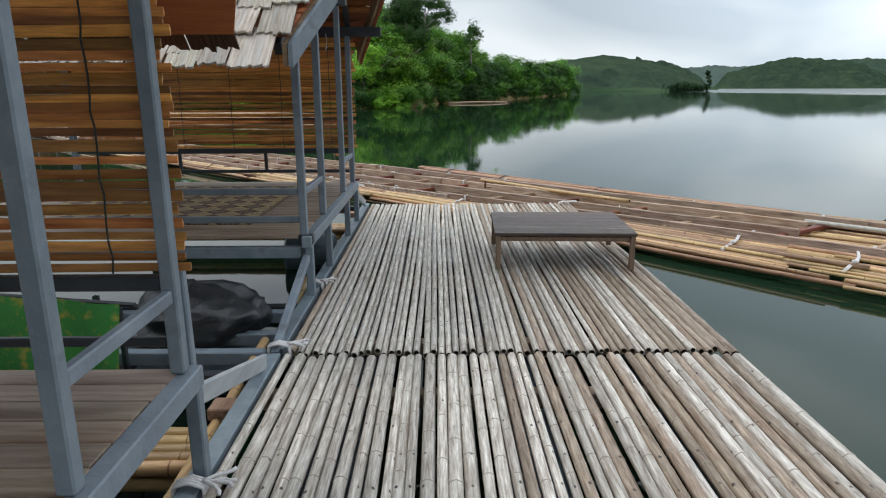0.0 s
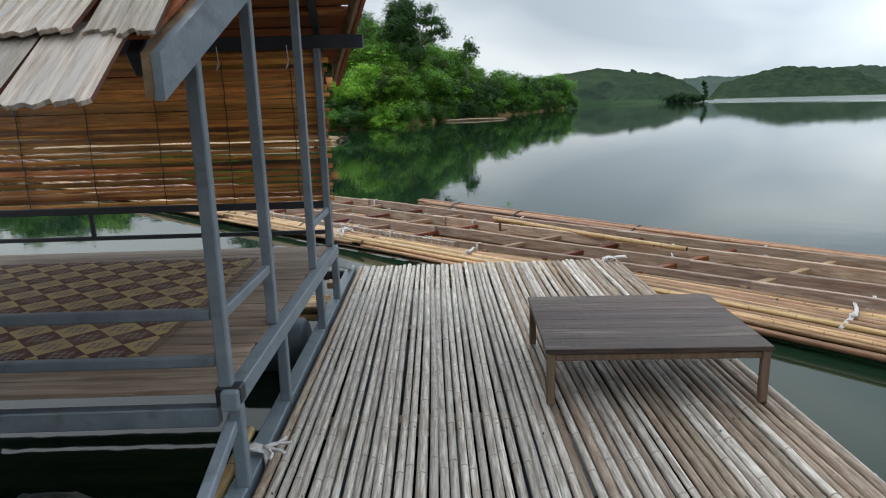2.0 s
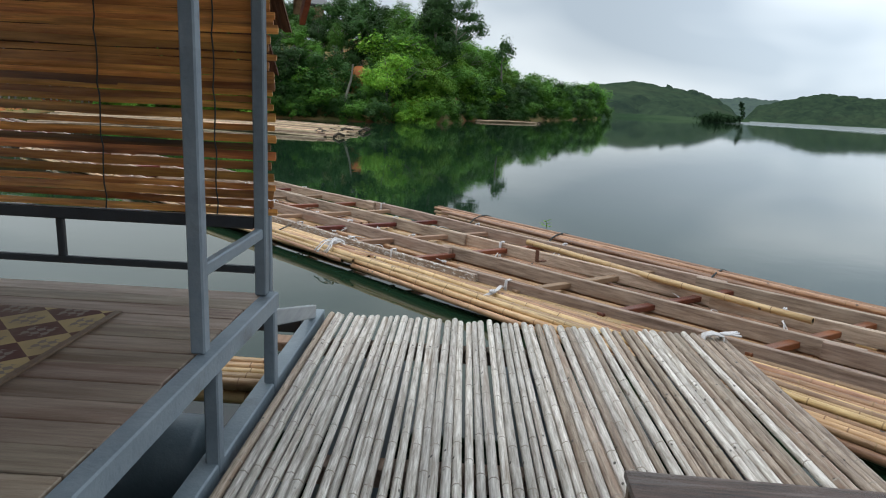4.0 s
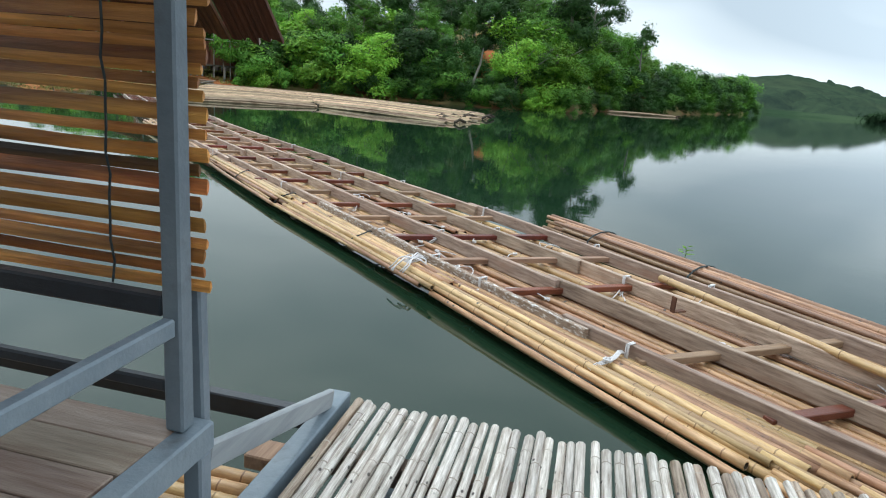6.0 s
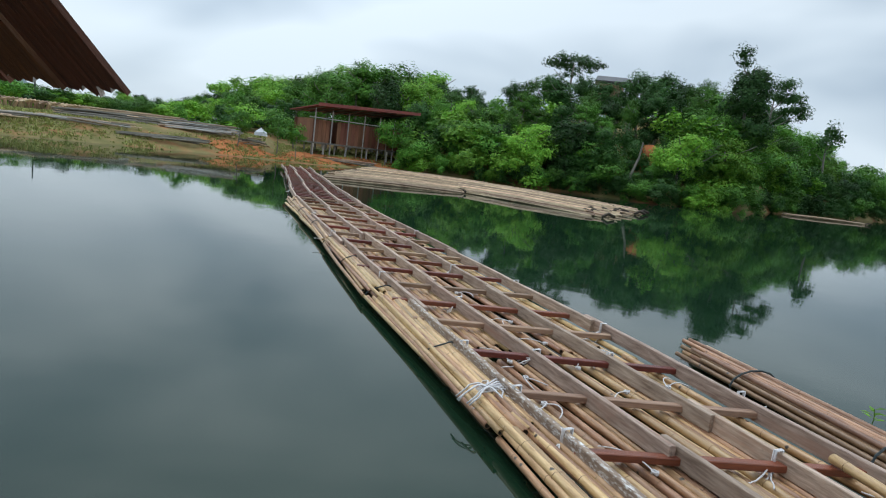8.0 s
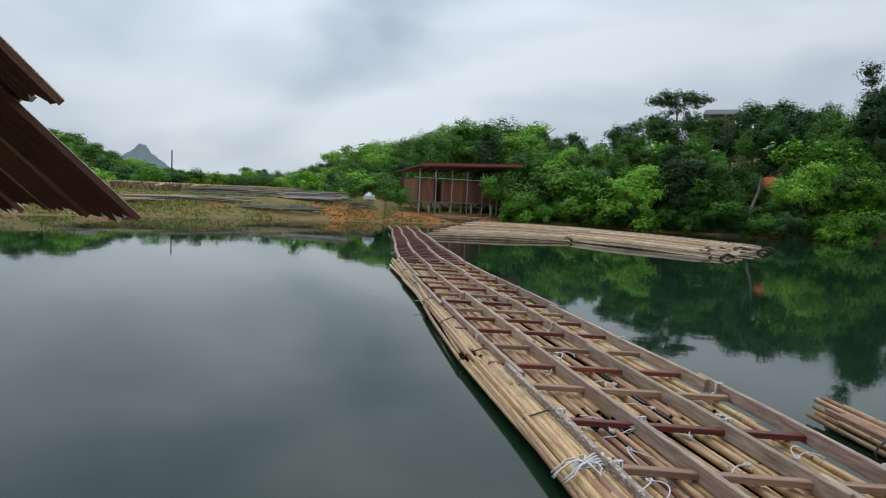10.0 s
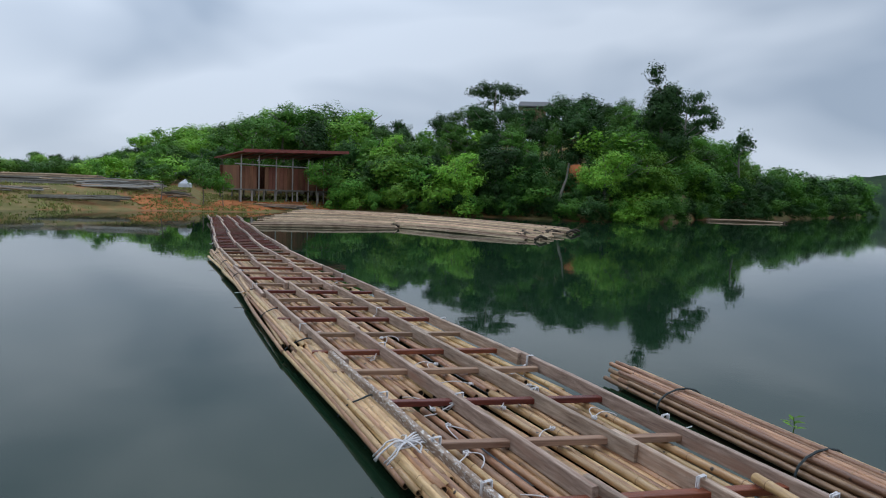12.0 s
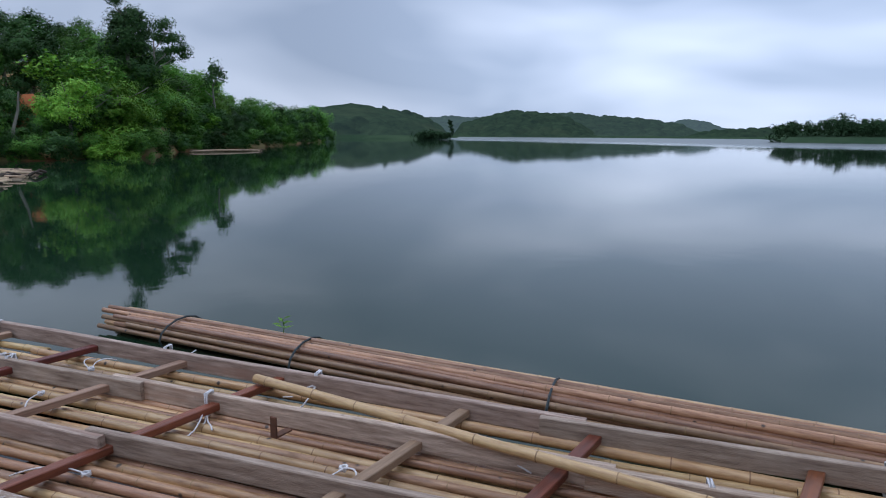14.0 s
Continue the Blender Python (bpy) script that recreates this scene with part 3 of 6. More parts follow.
def make_hut(y0, label, far_tip=(3.53, 1.45, -0.14), soffit_gap=0.46):
    """A floating hut: local x runs away from the deck to minus, y along it."""
    rng = random.Random(5)
    t = thing("floating_hut", label, "hut", (-0.965, y0, 0.0), group="floating huts")
    yl = HUT_Y[-1]
    # floor
    n = 21
    pw = (yl + 0.06) / n
    pm = Geo().box(-HUT_LEN / 2 - 0.01, 0, 0, HUT_LEN, pw - 0.004, 0.024, ch=0.003).mesh("plank", FLOOR_WOOD)
    for i in range(n):
        part("plank", pm, None, t, m=pose(rng.uniform(-0.006, 0.006), -0.03 + (i + 0.5) * pw, FLOOR_Z - 0.014 + rng.uniform(-0.0015, 0.0015)))
    part("floor_beam", Geo().box(0.025, yl / 2, FLOOR_Z - 0.045, 0.07, yl + 0.14, 0.085), GREY_PAINT, t)
    part("floor_beam", Geo().box(-HUT_LEN, yl / 2, FLOOR_Z - 0.07, 0.07, yl + 0.1, 0.085), GREY_PAINT, t)
    for yy in (0.0, yl):
        part("lower_beam", Geo().box(-HUT_LEN / 2 - 0.04, yy, 0.325, HUT_LEN, 0.06, 0.085), GREY_PAINT, t)
    for yy in (0.6, 1.25, 2.0):
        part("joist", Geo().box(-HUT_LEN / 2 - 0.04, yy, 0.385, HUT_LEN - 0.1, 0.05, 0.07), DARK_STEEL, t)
    # posts
    for i, yy in enumerate(HUT_Y):
        top = 2.02 if i in (0, 3) else (2.73, 3.0)[i - 1]
        part("post", Geo().box(0, yy, (FLOOR_Z + top) / 2, 0.054, 0.054, top - FLOOR_Z), GREY_PAINT, t)
        part("stub", Geo().box(0.03, yy + (0.03 if i else 0.0), 0.16, 0.055, 0.055, 0.42), GREY_PAINT, t)
    for yy in (0.0, yl):
        part("post", Geo().box(-HUT_LEN, yy, 1.0, 0.062, 0.062, 2.06), GREY_PAINT, t)
    part("bracket", Geo().box(0.012, 0.0, FLOOR_Z - 0.035, 0.105, 0.072, 0.075), DARK_STEEL, t, "blackened steel corner bracket")
    # side rails at the deck
    for a, b in ((0, 1), (2, 3)):
        part("rail", Geo().bar((0.0, HUT_Y[a] + 0.031, 0.755), (0.0, HUT_Y[b] - 0.031, 0.755), 0.036, 0.05), GREY_PAINT, t)
    # end rails
    for z in (0.765, 0.565):
        part("rail", Geo().bar((-0.031, 0, z), (-HUT_LEN + 0.03, 0, z), 0.04, 0.045), GREY_PAINT, t)
    part("rail", Geo().bar((-0.031, yl, 0.575), (-HUT_LEN + 0.03, yl, 0.575), 0.03, 0.035), DARK_STEEL, t)
    part("blind_rail", Geo().bar((-0.031, yl, 0.80), (-HUT_LEN + 0.03, yl, 0.80), 0.045, 0.055), DARK_STEEL, t)
    for xx in (-0.95, -1.9):
        part("rail_stub", Geo().box(xx, yl, 0.68, 0.035, 0.03, 0.19), DARK_STEEL, t)
    for yy in (0.0, yl):
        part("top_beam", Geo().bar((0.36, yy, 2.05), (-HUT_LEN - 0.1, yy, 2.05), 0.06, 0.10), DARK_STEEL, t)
    # blind of split bamboo on the far end
    blind = part("roll_blind", Geo().box(-HUT_LEN / 2, yl + 0.06, 1.98, HUT_LEN - 0.05, 0.03, 0.03), SLAT, t, "stained split-bamboo roll blind with dark cords")
    z = 0.825
    kinds = []
    for k in range(9):
        g = Geo()
        h = rng.uniform(0.013, 0.022)
        ln = HUT_LEN + 0.02
        cut = [(0.0, -h), (0.006, -h * 0.55), (0.009, 0), (0.006, h * 0.6), (0.0, h), (-0.002, 0)]
        xs = np.linspace(0, -ln, 9)
        vs, fs = [], []
        for i, x in enumerate(xs):
            wz, wy = rng.uniform(-0.0035, 0.0035), rng.uniform(-0.003, 0.003)
            q = 1 + (0.10 if i in (2, 4, 7) else 0.0)
            vs += [(x, cy * q + wy, cz * q + wz) for cy, cz in cut]
        m = len(cut)
        for i in range(len(xs) - 1):
            for j in range(m):
                fs.append((i * m + j, i * m + (j + 1) % m, (i + 1) * m + (j + 1) % m, (i + 1) * m + j))
        fs += [tuple(range(m)), tuple(range((len(xs) - 1) * m, len(xs) * m))[::-1]]
        g.add(vs, fs)
        kinds.append((g.mesh("slat", SLAT), h))
    while z < 1.96:
        me, h = rng.choice(kinds)
        part("slat", me, None, blind, m=pose(0.055 + rng.uniform(-0.03, 0.02), yl + 0.055, z + h, rng.uniform(-14, 14), rng.uniform(-0.18, 0.18), 0))
        z += 2 * h + rng.choice((0.003, 0.008, 0.012, 0.014) if z < 1.3 else (-0.004, -0.001, 0.0, 0.002, 0.005))
    for x in (-0.22, -0.75, -1.3, -1.85, -2.4, -2.85):
        pts = [(x + 0.004 * math.sin(i * 1.7), yl + 0.038 + 0.006 * (i % 2), 0.82 + i * 0.058) for i in range(20)]
        part("cord", Geo().tube(pts, 0.0035, 5), CORD, blind)
    for x in (-0.22, -0.75):
        part("pull_cord", Geo().tube([(x, yl - 0.04, 2.03), (x + 0.01, yl - 0.05, 1.92), (x - 0.012, yl - 0.045, 1.86), (x + 0.015, yl - 0.05, 1.90)], 0.004, 5), ROPE, blind, "white pull cord")
    part("brace", Geo().bar((0.0, yl + 0.085, 0.83), (0.0, yl + 0.10, 0.30), 0.04, 0.04), GREY_PAINT, t)
    # roof: two slopes, the ridge end sails out over the deck
    mid, ridge_z, ridge_x = 1.576, 3.52, 0.95
    roof = part("roof", Geo().bar((ridge_x - 0.06, mid, ridge_z - 0.10), (-HUT_LEN - 0.4, mid, ridge_z - 0.10), 0.07, 0.12), BARE_WOOD, t, "weathered wooden shingle roof with red-brown boarded underside")
    shing = [shingle_mesh(rng, w) for w in (0.17, 0.2, 0.2, 0.23, 0.25)]
    widths = (0.17, 0.2, 0.2, 0.23, 0.25)
    for sgn in (-1, 1):
        tip_y, tip_z, tip_x = (-0.765, 1.57, 0.02) if sgn < 0 else far_tip
        run = abs(tip_y - mid)
        slope = (ridge_z - tip_z) / run
        ang = math.degrees(math.atan(slope))

        def at_d(d, x, lift=0.0, sgn=sgn, slope=slope, ang=ang):
            # d metres out from the ridge in plan
            return Vector((x, mid + sgn * d + sgn * lift * math.sin(radians(ang)), ridge_z - slope * d + lift * math.cos(radians(ang))))

        def edge(d, run=run, tip_x=tip_x):
            return tip_x + (ridge_x - tip_x) * (1 - d / run)

        # boarding, slightly short of the eave
        nb = 12
        for i in range(nb):
            g = Geo()
            d0, d1 = 0.02 + (run - (0.26 if sgn < 0 else soffit_gap)) * i / nb, 0.02 + (run - (0.26 if sgn < 0 else soffit_gap)) * (i + 1) / nb - 0.012
            q = [at_d(d0, edge(d0) - 0.05), at_d(d1, edge(d1) - 0.05), at_d(d1, -HUT_LEN - 0.35), at_d(d0, -HUT_LEN - 0.35)]
            dn = Vector((0, -sgn * math.sin(radians(ang)), -math.cos(radians(ang)))) * 0.014
            g.add(q + [p + dn for p in q], [(0, 1, 2, 3), (7, 6, 5, 4), (0, 4, 5, 1), (1, 5, 6, 2), (2, 6, 7, 3), (3, 7, 4, 0)])
            part("soffit_board", g, SOFFIT, roof)
        for d in [q for q in (0.35, 0.75, 1.15, 1.55, 1.95) if q < run - (0.3 if sgn < 0 else 0.5)]:
            part("batten", Geo().bar(at_d(d, edge(d) - 0.06, -0.04), at_d(d, -HUT_LEN - 0.3, -0.04), 0.05, 0.045, ang * -sgn), SOFFIT, roof)
        for x0 in (0.0, -1.5, -HUT_LEN):
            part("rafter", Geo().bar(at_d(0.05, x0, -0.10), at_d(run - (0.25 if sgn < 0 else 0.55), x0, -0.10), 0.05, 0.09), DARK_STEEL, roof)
        for off, low, d_end, hh, mt in ((-0.01, -0.02, run - (0.21 if sgn < 0 else 0.42), 0.105, GREY_PAINT if sgn < 0 else SOFFIT),
                                        (-0.05, -0.03, run - (0.22 if sgn < 0 else 0.46), 0.10, BARE_WOOD)):
            # a plank on edge, its foot cut plumb
            hv = hh / math.cos(radians(ang))
            q = []
            for d in (0.0, d_end):
                for dx in (-0.014, 0.014):
                    p = at_d(d, edge(d) + off + dx, low)
                    q += [p, p - Vector((0, 0, hv))]
            part("rake_board", Geo().add(q, [(0, 2, 3, 1), (4, 5, 7, 6), (0, 4, 6, 2), (1, 3, 7, 5), (0, 1, 5, 4), (2, 6, 7, 3)]), mt, roof)
        # shingles from the eave up
        nc = 10
        for c in range(-1 if sgn < 0 else 0, nc):
            d_low = run - max(c, 0) * 0.215 - (0.05 if c < 0 else 0.0)
            d_head = d_low - 0.36 * math.cos(radians(ang))
            x = edge(d_low) - 0.02 * (sgn > 0) - (0.0 if c >= 0 else 0.11)
            while x > -HUT_LEN - 0.4:
                k = rng.randrange(5)
                w = widths[k]
                jag = rng.uniform(-0.035, 0.025) if c <= 0 and sgn > 0 and x < edge(d_low) - 0.2 else rng.uniform(-0.03, 0.025)
                p = at_d(max(d_head + jag, 0.0), x - w / 2, (0.014 if c >= 0 else -0.006) + rng.uniform(0, 0.006))
                m = Matrix.Translation(p) @ pose(0, 0, 0, 0, 0, 0 if sgn < 0 else 180) @ pose(0, 0, 0, ang - 3.4 + rng.uniform(-1.8, 1.4), 0, rng.uniform(-2.5, 2.5))
                part("shingle", shing[k], None, roof, m=m)
                x -= w + (0.006 if sgn < 0 or c > 0 else rng.choice((0.003, 0.003, 0.008, 0.022)))
    part("ridge_cap", Geo().bar((ridge_x + 0.03, mid, ridge_z + 0.03), (-HUT_LEN - 0.42, mid, ridge_z + 0.03), 0.16, 0.05), GREY_WOOD, roof)
    return t


HUT2_Y, HUT1_Y = 5.77, 0.805
make_hut(HUT2_Y, "blue-grey framed floating hut with wooden shingle roof and bamboo blind")
make_hut(HUT1_Y, "blue-grey framed floating hut beside the near bamboo deck", (3.285, 1.59, 0.15), 0.10)


# ---- timber and bamboo raft walkway ----
RU, RV = Vector((-0.743, 0.669, 0)), Vector((0.669, 0.743, 0))
N_LINE = ((-10, 8.9), (2, 8.85), (4.7, 8.8), (8, 8.6), (11, 8.65), (17, 8.70), (22.7, 8.87), (28, 9.35), (32, 9.78), (38, 10.4), (42, 10.7))
B_LINE = ((-10, 10.4), (6, 10.40), (9, 10.58), (17, 10.58), (24, 10.68), (32, 11.3), (39, 11.9), (42, 12.15))
E_LINE = ((-10, 7.3), (1.5, 7.75), (4, 8.12), (9.7, 8.30), (13, 8.32), (18, 8.56), (23.5, 8.72))
BEAM_Z = -0.175
LANES = (0.0, 0.315, 0.685, 1.0)   # the four long beams across the raft's width


def rp(s, v, z):
    p = RU * s + RV * v
    return Vector((p.x, p.y, z))


def lane(s, f):
    a, b = interp(N_LINE, s), interp(B_LINE, s)
    return a + (b - a) * f


def tie_mesh(rng):
    """A rope lashed round a beam 0.055 wide and 0.14 high, with a knot and loose ends; the beam runs along y."""
    g = Geo()
    for dy in (-0.012, 0.004):
        w, h = 0.036, 0.08
        pts = [(-w, dy, -h), (-w, dy, h), (w, dy + 0.01, h), (w, dy + 0.012, -h), (-w, dy + 0.016, -h)]
        g.tube(pts, 0.0075, 5)
    for _ in range(3):
        p = Vector((-0.04, 0, -0.02))
        d = Vector((rng.uniform(-1.0, -0.2), rng.uniform(-0.8, 0.8), rng.uniform(-0.3, 0.4)))
        pts = [p]
        for i in range(6):
            p = p + d * 0.04
            d = d + Vector((rng.uniform(-0.25, 0.15), rng.uniform(-0.3, 0.3), -0.4))
            p.z = max(p.z, -0.075)
            pts.append(p.copy())
        g.tube(pts, 0.006, 5)
    return g.mesh("rope_tie", ROPE, True)


def loose_rope(rng):
    """A small knot with one or two long soft loops."""
    g = Geo()
    for k in range(4):
        a = k * 1.6
        g.tube([(0.022 * math.cos(a + i), 0.022 * math.sin(a + i), 0.012 + 0.012 * math.sin(i * 1.7 + k)) for i in range(6)], 0.0055, 5)
    for _ in range(rng.choice((1, 2, 2))):
        a, turn, ln = rng.uniform(0, 6.28), rng.choice((-1, 1)) * rng.uniform(0.05, 0.26), rng.uniform(0.022, 0.04)
        p, pts = Vector((0, 0, 0)), []
        for i in range(12):
            pts.append((p.x, p.y, 0.010 + 0.03 * math.sin(math.pi * i / 11)))
            p += Vector((math.cos(a), math.sin(a), 0)) * ln
            a += turn
        g.tube(pts, 0.0052, 5)
    return g.mesh("rope_coil", ROPE, True)


def make_raft():
    rng = random.Random(21)
    t = thing("bamboo_raft", "long floating walkway of timber beams lashed over straw-coloured bamboo", "raft", (0, 0, WATER_Z))
    up = Matrix.Translation((0, 0, -WATER_Z))

    def put(name, me, m, label="", mat=None):
        return part(name, me, mat, t, label, up @ m)

    # long beams on edge, butted or lapped at their ends
    joints = ((-8.0, -4.1, -0.2, 3.9, 7.7, 11.9, 16.0), (2.78, 4.6, 8.5, 13.2, 17.0), (2.72, 5.75, 9.1, 12.7, 16.5), (-5.3, -1.6, 2.2, 6.05, 11.42, 15.8))
    for li, f in enumerate(LANES):
        ends = list(joints[li])
        while ends[-1] < 41:
            ends.append(min(ends[-1] + rng.uniform(3.3, 4.2), 41.2))
        for j, (s, e) in enumerate(zip(ends, ends[1:])):
            if e - s < 0.5:
                continue
            side = 0.024 if j % 2 else -0.024
            lap = rng.uniform(0.04, 0.22)
            a = rp(s - lap, lane(s, f) + side, BEAM_Z - 0.068 + rng.uniform(-0.010, 0.008))
            b = rp(e + lap, lane(e, f) + side + rng.uniform(-0.015, 0.015), BEAM_Z - 0.068 + rng.uniform(-0.010, 0.008))
            n, ln = 5, (b - a).length
            wob = [(rng.uniform(-0.007, 0.007), rng.uniform(-0.006, 0.006)) for _ in range(n + 1)]
            g = Geo()
            c = 0.006
            sec = ((-0.026, -0.067 + c), (-0.026 + c, -0.067), (0.026 - c, -0.067), (0.026, -0.067 + c), (0.026, 0.067 - c), (0.026 - c, 0.067), (-0.026 + c, 0.067), (-0.026, 0.067 - c))
            vs = [(x + wx, ln * i / n, z + wz) for i, (wx, wz) in enumerate(wob) for x, z in sec]
            fs = [(i * 8 + k, i * 8 + (k + 1) % 8, i * 8 + 8 + (k + 1) % 8, i * 8 + 8 + k) for i in range(n) for k in range(8)]
            fs = [q[::-1] for q in fs] + [tuple(range(8)), tuple(range(n * 8, n * 8 + 8))[::-1]]
            part("beam", g.add(vs, fs), BEAM_PAINT if li == 0 and s < 9.0 < e else BEAM, t, m=up @ along(a, b))
    # cross pieces, laid askew to the beams
    rows = [(-6.6, 1), (-5.5, 0), (-4.4, 1), (-3.4, 0), (-2.3, 1), (-1.2, 0), (-0.1, 1), (1.0, 0), (1.9, 0), (2.9, 1), (4.05, 0), (5.1, 1), (6.25, 1), (7.1, 0), (8.6, 1), (9.57, 0), (10.52, 1), (11.5, 0), (12.3, 1), (13.2, 0), (14.15, 1)]
    while rows[-1][0] < 40.5:
        s = rows[-1][0]
        rows.append((s + (0.8 if s < 23 else 0.52) * rng.uniform(0.9, 1.1), 1 if s > 24 else len(rows) % 2))
    for s, red in rows:
        out = 0.16 if s in (11.5, 12.3, 14.15) else 0.03
        v0, v1 = lane(s, 0) - out, lane(s, 1) - 0.03
        if not red and rng.random() < 0.3 and s > 14:
            v0 = lane(s, LANES[1]) + 0.03
        skew = -0.27 + rng.uniform(-0.03, 0.03)
        a, b = rp(s + skew * (v0 - lane(s, 0)), v0, BEAM_Z - 0.085), rp(s + skew * (v1 - lane(s, 0)), v1, BEAM_Z - 0.085)
        part("cross_piece", Geo().bar((0, 0, 0), (0, (b - a).length, 0), rng.uniform(0.07, 0.085), 0.05, ch=0.005), RED_WOOD if red else BARE_WOOD, t, m=up @ along(a, b))
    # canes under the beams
    kinds = [bamboo(6.4, 0.034, rng, 7, 0.42, 0.03, 0.18).mesh("cane", [RAFT_BAMBOO, HOLLOW_AND_BINDING, RAFT_NODE], True) for _ in range(7)]
    brown = [bamboo(6.4, 0.032, rng, 7, 0.42, 0.03, 0.18).mesh("cane", [OLD_BAMBOO, HOLLOW_AND_BINDING, RAFT_NODE], True) for _ in range(3)]
    short_brown = [bamboo(3.6, 0.03, rng, 7, 0.38, 0.02, 0.18).mesh("cane", [OLD_BAMBOO, HOLLOW_AND_BINDING, RAFT_NODE], True) for _ in range(3)]
    short = [bamboo(3.6, 0.03, rng, 7, 0.38, 0.02, 0.18).mesh("cane", [RAFT_BAMBOO, HOLLOW_AND_BINDING, RAFT_NODE], True) for _ in range(4)]

    def cane(s0, v0, v1, z, kit, ln):
        sc = rng.uniform(0.8, 1.18)
        a, b = rp(s0, v0, z), rp(s0 + ln, v1, z + rng.uniform(-0.02, 0.02))
        m = along(a, b) @ pose(0, 0, 0, 0, rng.uniform(0, 360), 0) @ Matrix.Diagonal((sc, 1, sc, 1))
        if rng.random() < 0.5:
            m = along(b, a) @ pose(0, 0, 0, 0, rng.uniform(0, 360), 0) @ Matrix.Diagonal((sc, 1, sc, 1))
        put("cane", rng.choice(kit), m)

    for row in range(5):
        s0 = -8.5 + row * 6.35
        for i in range(31):
            f = (i + 0.5) / 31
            if row == 2 and f > 0.76 and f < 0.88:
                continue
            sh = rng.uniform(-0.5, 0.5)
            ln = 6.4
            if s0 + sh + ln > 23.8:
                sh = 23.6 - ln - s0 + rng.uniform(-0.5, 0.1)
            e0, e1 = s0 + sh, s0 + sh + ln
            cane(e0, lane(e0, f * 0.97 + 0.01), lane(e1, f * 0.97 + 0.01), -0.345 + rng.uniform(-0.035, 0.02), kinds if rng.random() < 0.58 else brown, ln)
    # bundles outside the first beam, rounded in section
    for row in range(9):
        s0 = -8.5 + row * 3.55
        for i in range(17):
            sh = rng.uniform(-0.45, 0.45)
            e0, e1 = s0 + sh, min(s0 + sh + 3.6, 23.7)
            f = i / 16
            z = -0.43 + 0.16 * math.sin(math.pi * (0.16 + 0.5 * f)) + rng.uniform(-0.018, 0.018)
            v0 = interp(E_LINE, e0) + (lane(e0, 0) - 0.02 - interp(E_LINE, e0)) * f
            v1 = interp(E_LINE, e1) + (lane(e1, 0) - 0.02 - interp(E_LINE, e1)) * f
            cane(e1 - 3.6, v0 + rng.gauss(0, 0.03), v1 + rng.gauss(0, 0.03), z, short if rng.random() < 0.62 else short_brown, 3.6)
    # lashings
    ties = [tie_mesh(rng) for _ in range(5)]
    coils = [loose_rope(rng) for _ in range(4)]
    d0 = along(rp(0, 0, 0), rp(1, 0, 0)).to_3x3().to_4x4()
    for s, f in ((1.8, 0), (3.0, 0), (7.2, 0), (8.74, 0), (9.47, 0), (10.54, 0), (13.42, 0), (16.9, 0), (19.5, 0), (21.8, 0), (10.3, 0.315), (12.2, 0.315), (8.3, 0.685), (10.21, 0.685), (14.2, 0.685), (5.2, 0.685),
                 (7.81, 1), (9.25, 1), (11.19, 1), (13.3, 1), (17.8, 1), (4.3, 1), (2.6, 1), (0.8, 1), (26, 0), (28, 0), (30, 0.315), (32, 0), (34, 0.685), (36, 0), (38, 0.315), (27, 1), (31, 1)):
        put("rope_tie", rng.choice(ties), Matrix.Translation(rp(s, lane(s, f), BEAM_Z - 0.07)) @ d0 @ pose(0, 0, 0, 0, 0, 180 if rng.random() < 0.3 else 0))
    for s, f in ((10.32, 0.19), (9.94, 0.17), (10.15, 0.50), (11.6, 0.52), (10.85, 0.53), (10.62, 0.80), (8.36, 0.21), (9.59, 0.56), (9.41, 0.11), (7.09, 0.50), (6.33, 0.78), (9.67, 0.81), (5.6, 0.5), (12.9, 0.45), (15, 0.3)):
        put("rope_coil", rng.choice(coils), Matrix.Translation(rp(s, lane(s, f), -0.30)) @ pose(0, 0, 0, 0, 0, rng.uniform(0, 360)))
    # lashings round the outer bundle
    for s, w in ((1.9, 1), (3.1, 1), (7.2, 1), (9.6, 1), (10.64, 0), (12.84, 0), (14.76, 0), (16.6, 0), (18.6, 0), (20.8, 0), (22.6, 0)):
        e, n = interp(E_LINE, s), lane(s, 0)
        pts = []
        for i in range(9):
            f = i / 8
            pts.append(rp(s + 0.03 * math.sin(i), e - 0.03 + (n - e) * f, -0.425 + 0.21 * math.sin(math.pi * (0.08 + 0.55 * f)) - WATER_Z))
        g = Geo().tube(pts, 0.012 if w else 0.008, 5)
        if s == 9.6:
            for k in range(5):
                part("rope_strand", Geo().tube([p + rp(0.022 * (k - 2), 0, 0) * (0.4 + 0.25 * i) + Vector((0, 0, 0.004 * k)) for i, p in enumerate(pts[2:])], 0.008, 5), ROPE, t, smooth=True)
            c = pts[4]
            for k in range(9):
                a = rng.uniform(0, 6.28)
                p = c + Vector((0, 0, 0.02))
                q = [p.copy()]
                for i in range(7):
                    p = p + Vector((math.cos(a) * 0.035, math.sin(a) * 0.035, 0.012 - 0.008 * i))
                    a += rng.uniform(-0.8, 0.8)
                    q.append(p.copy())
                part("rope_strand", Geo().tube(q, 0.0075, 5), ROPE, t, smooth=True)
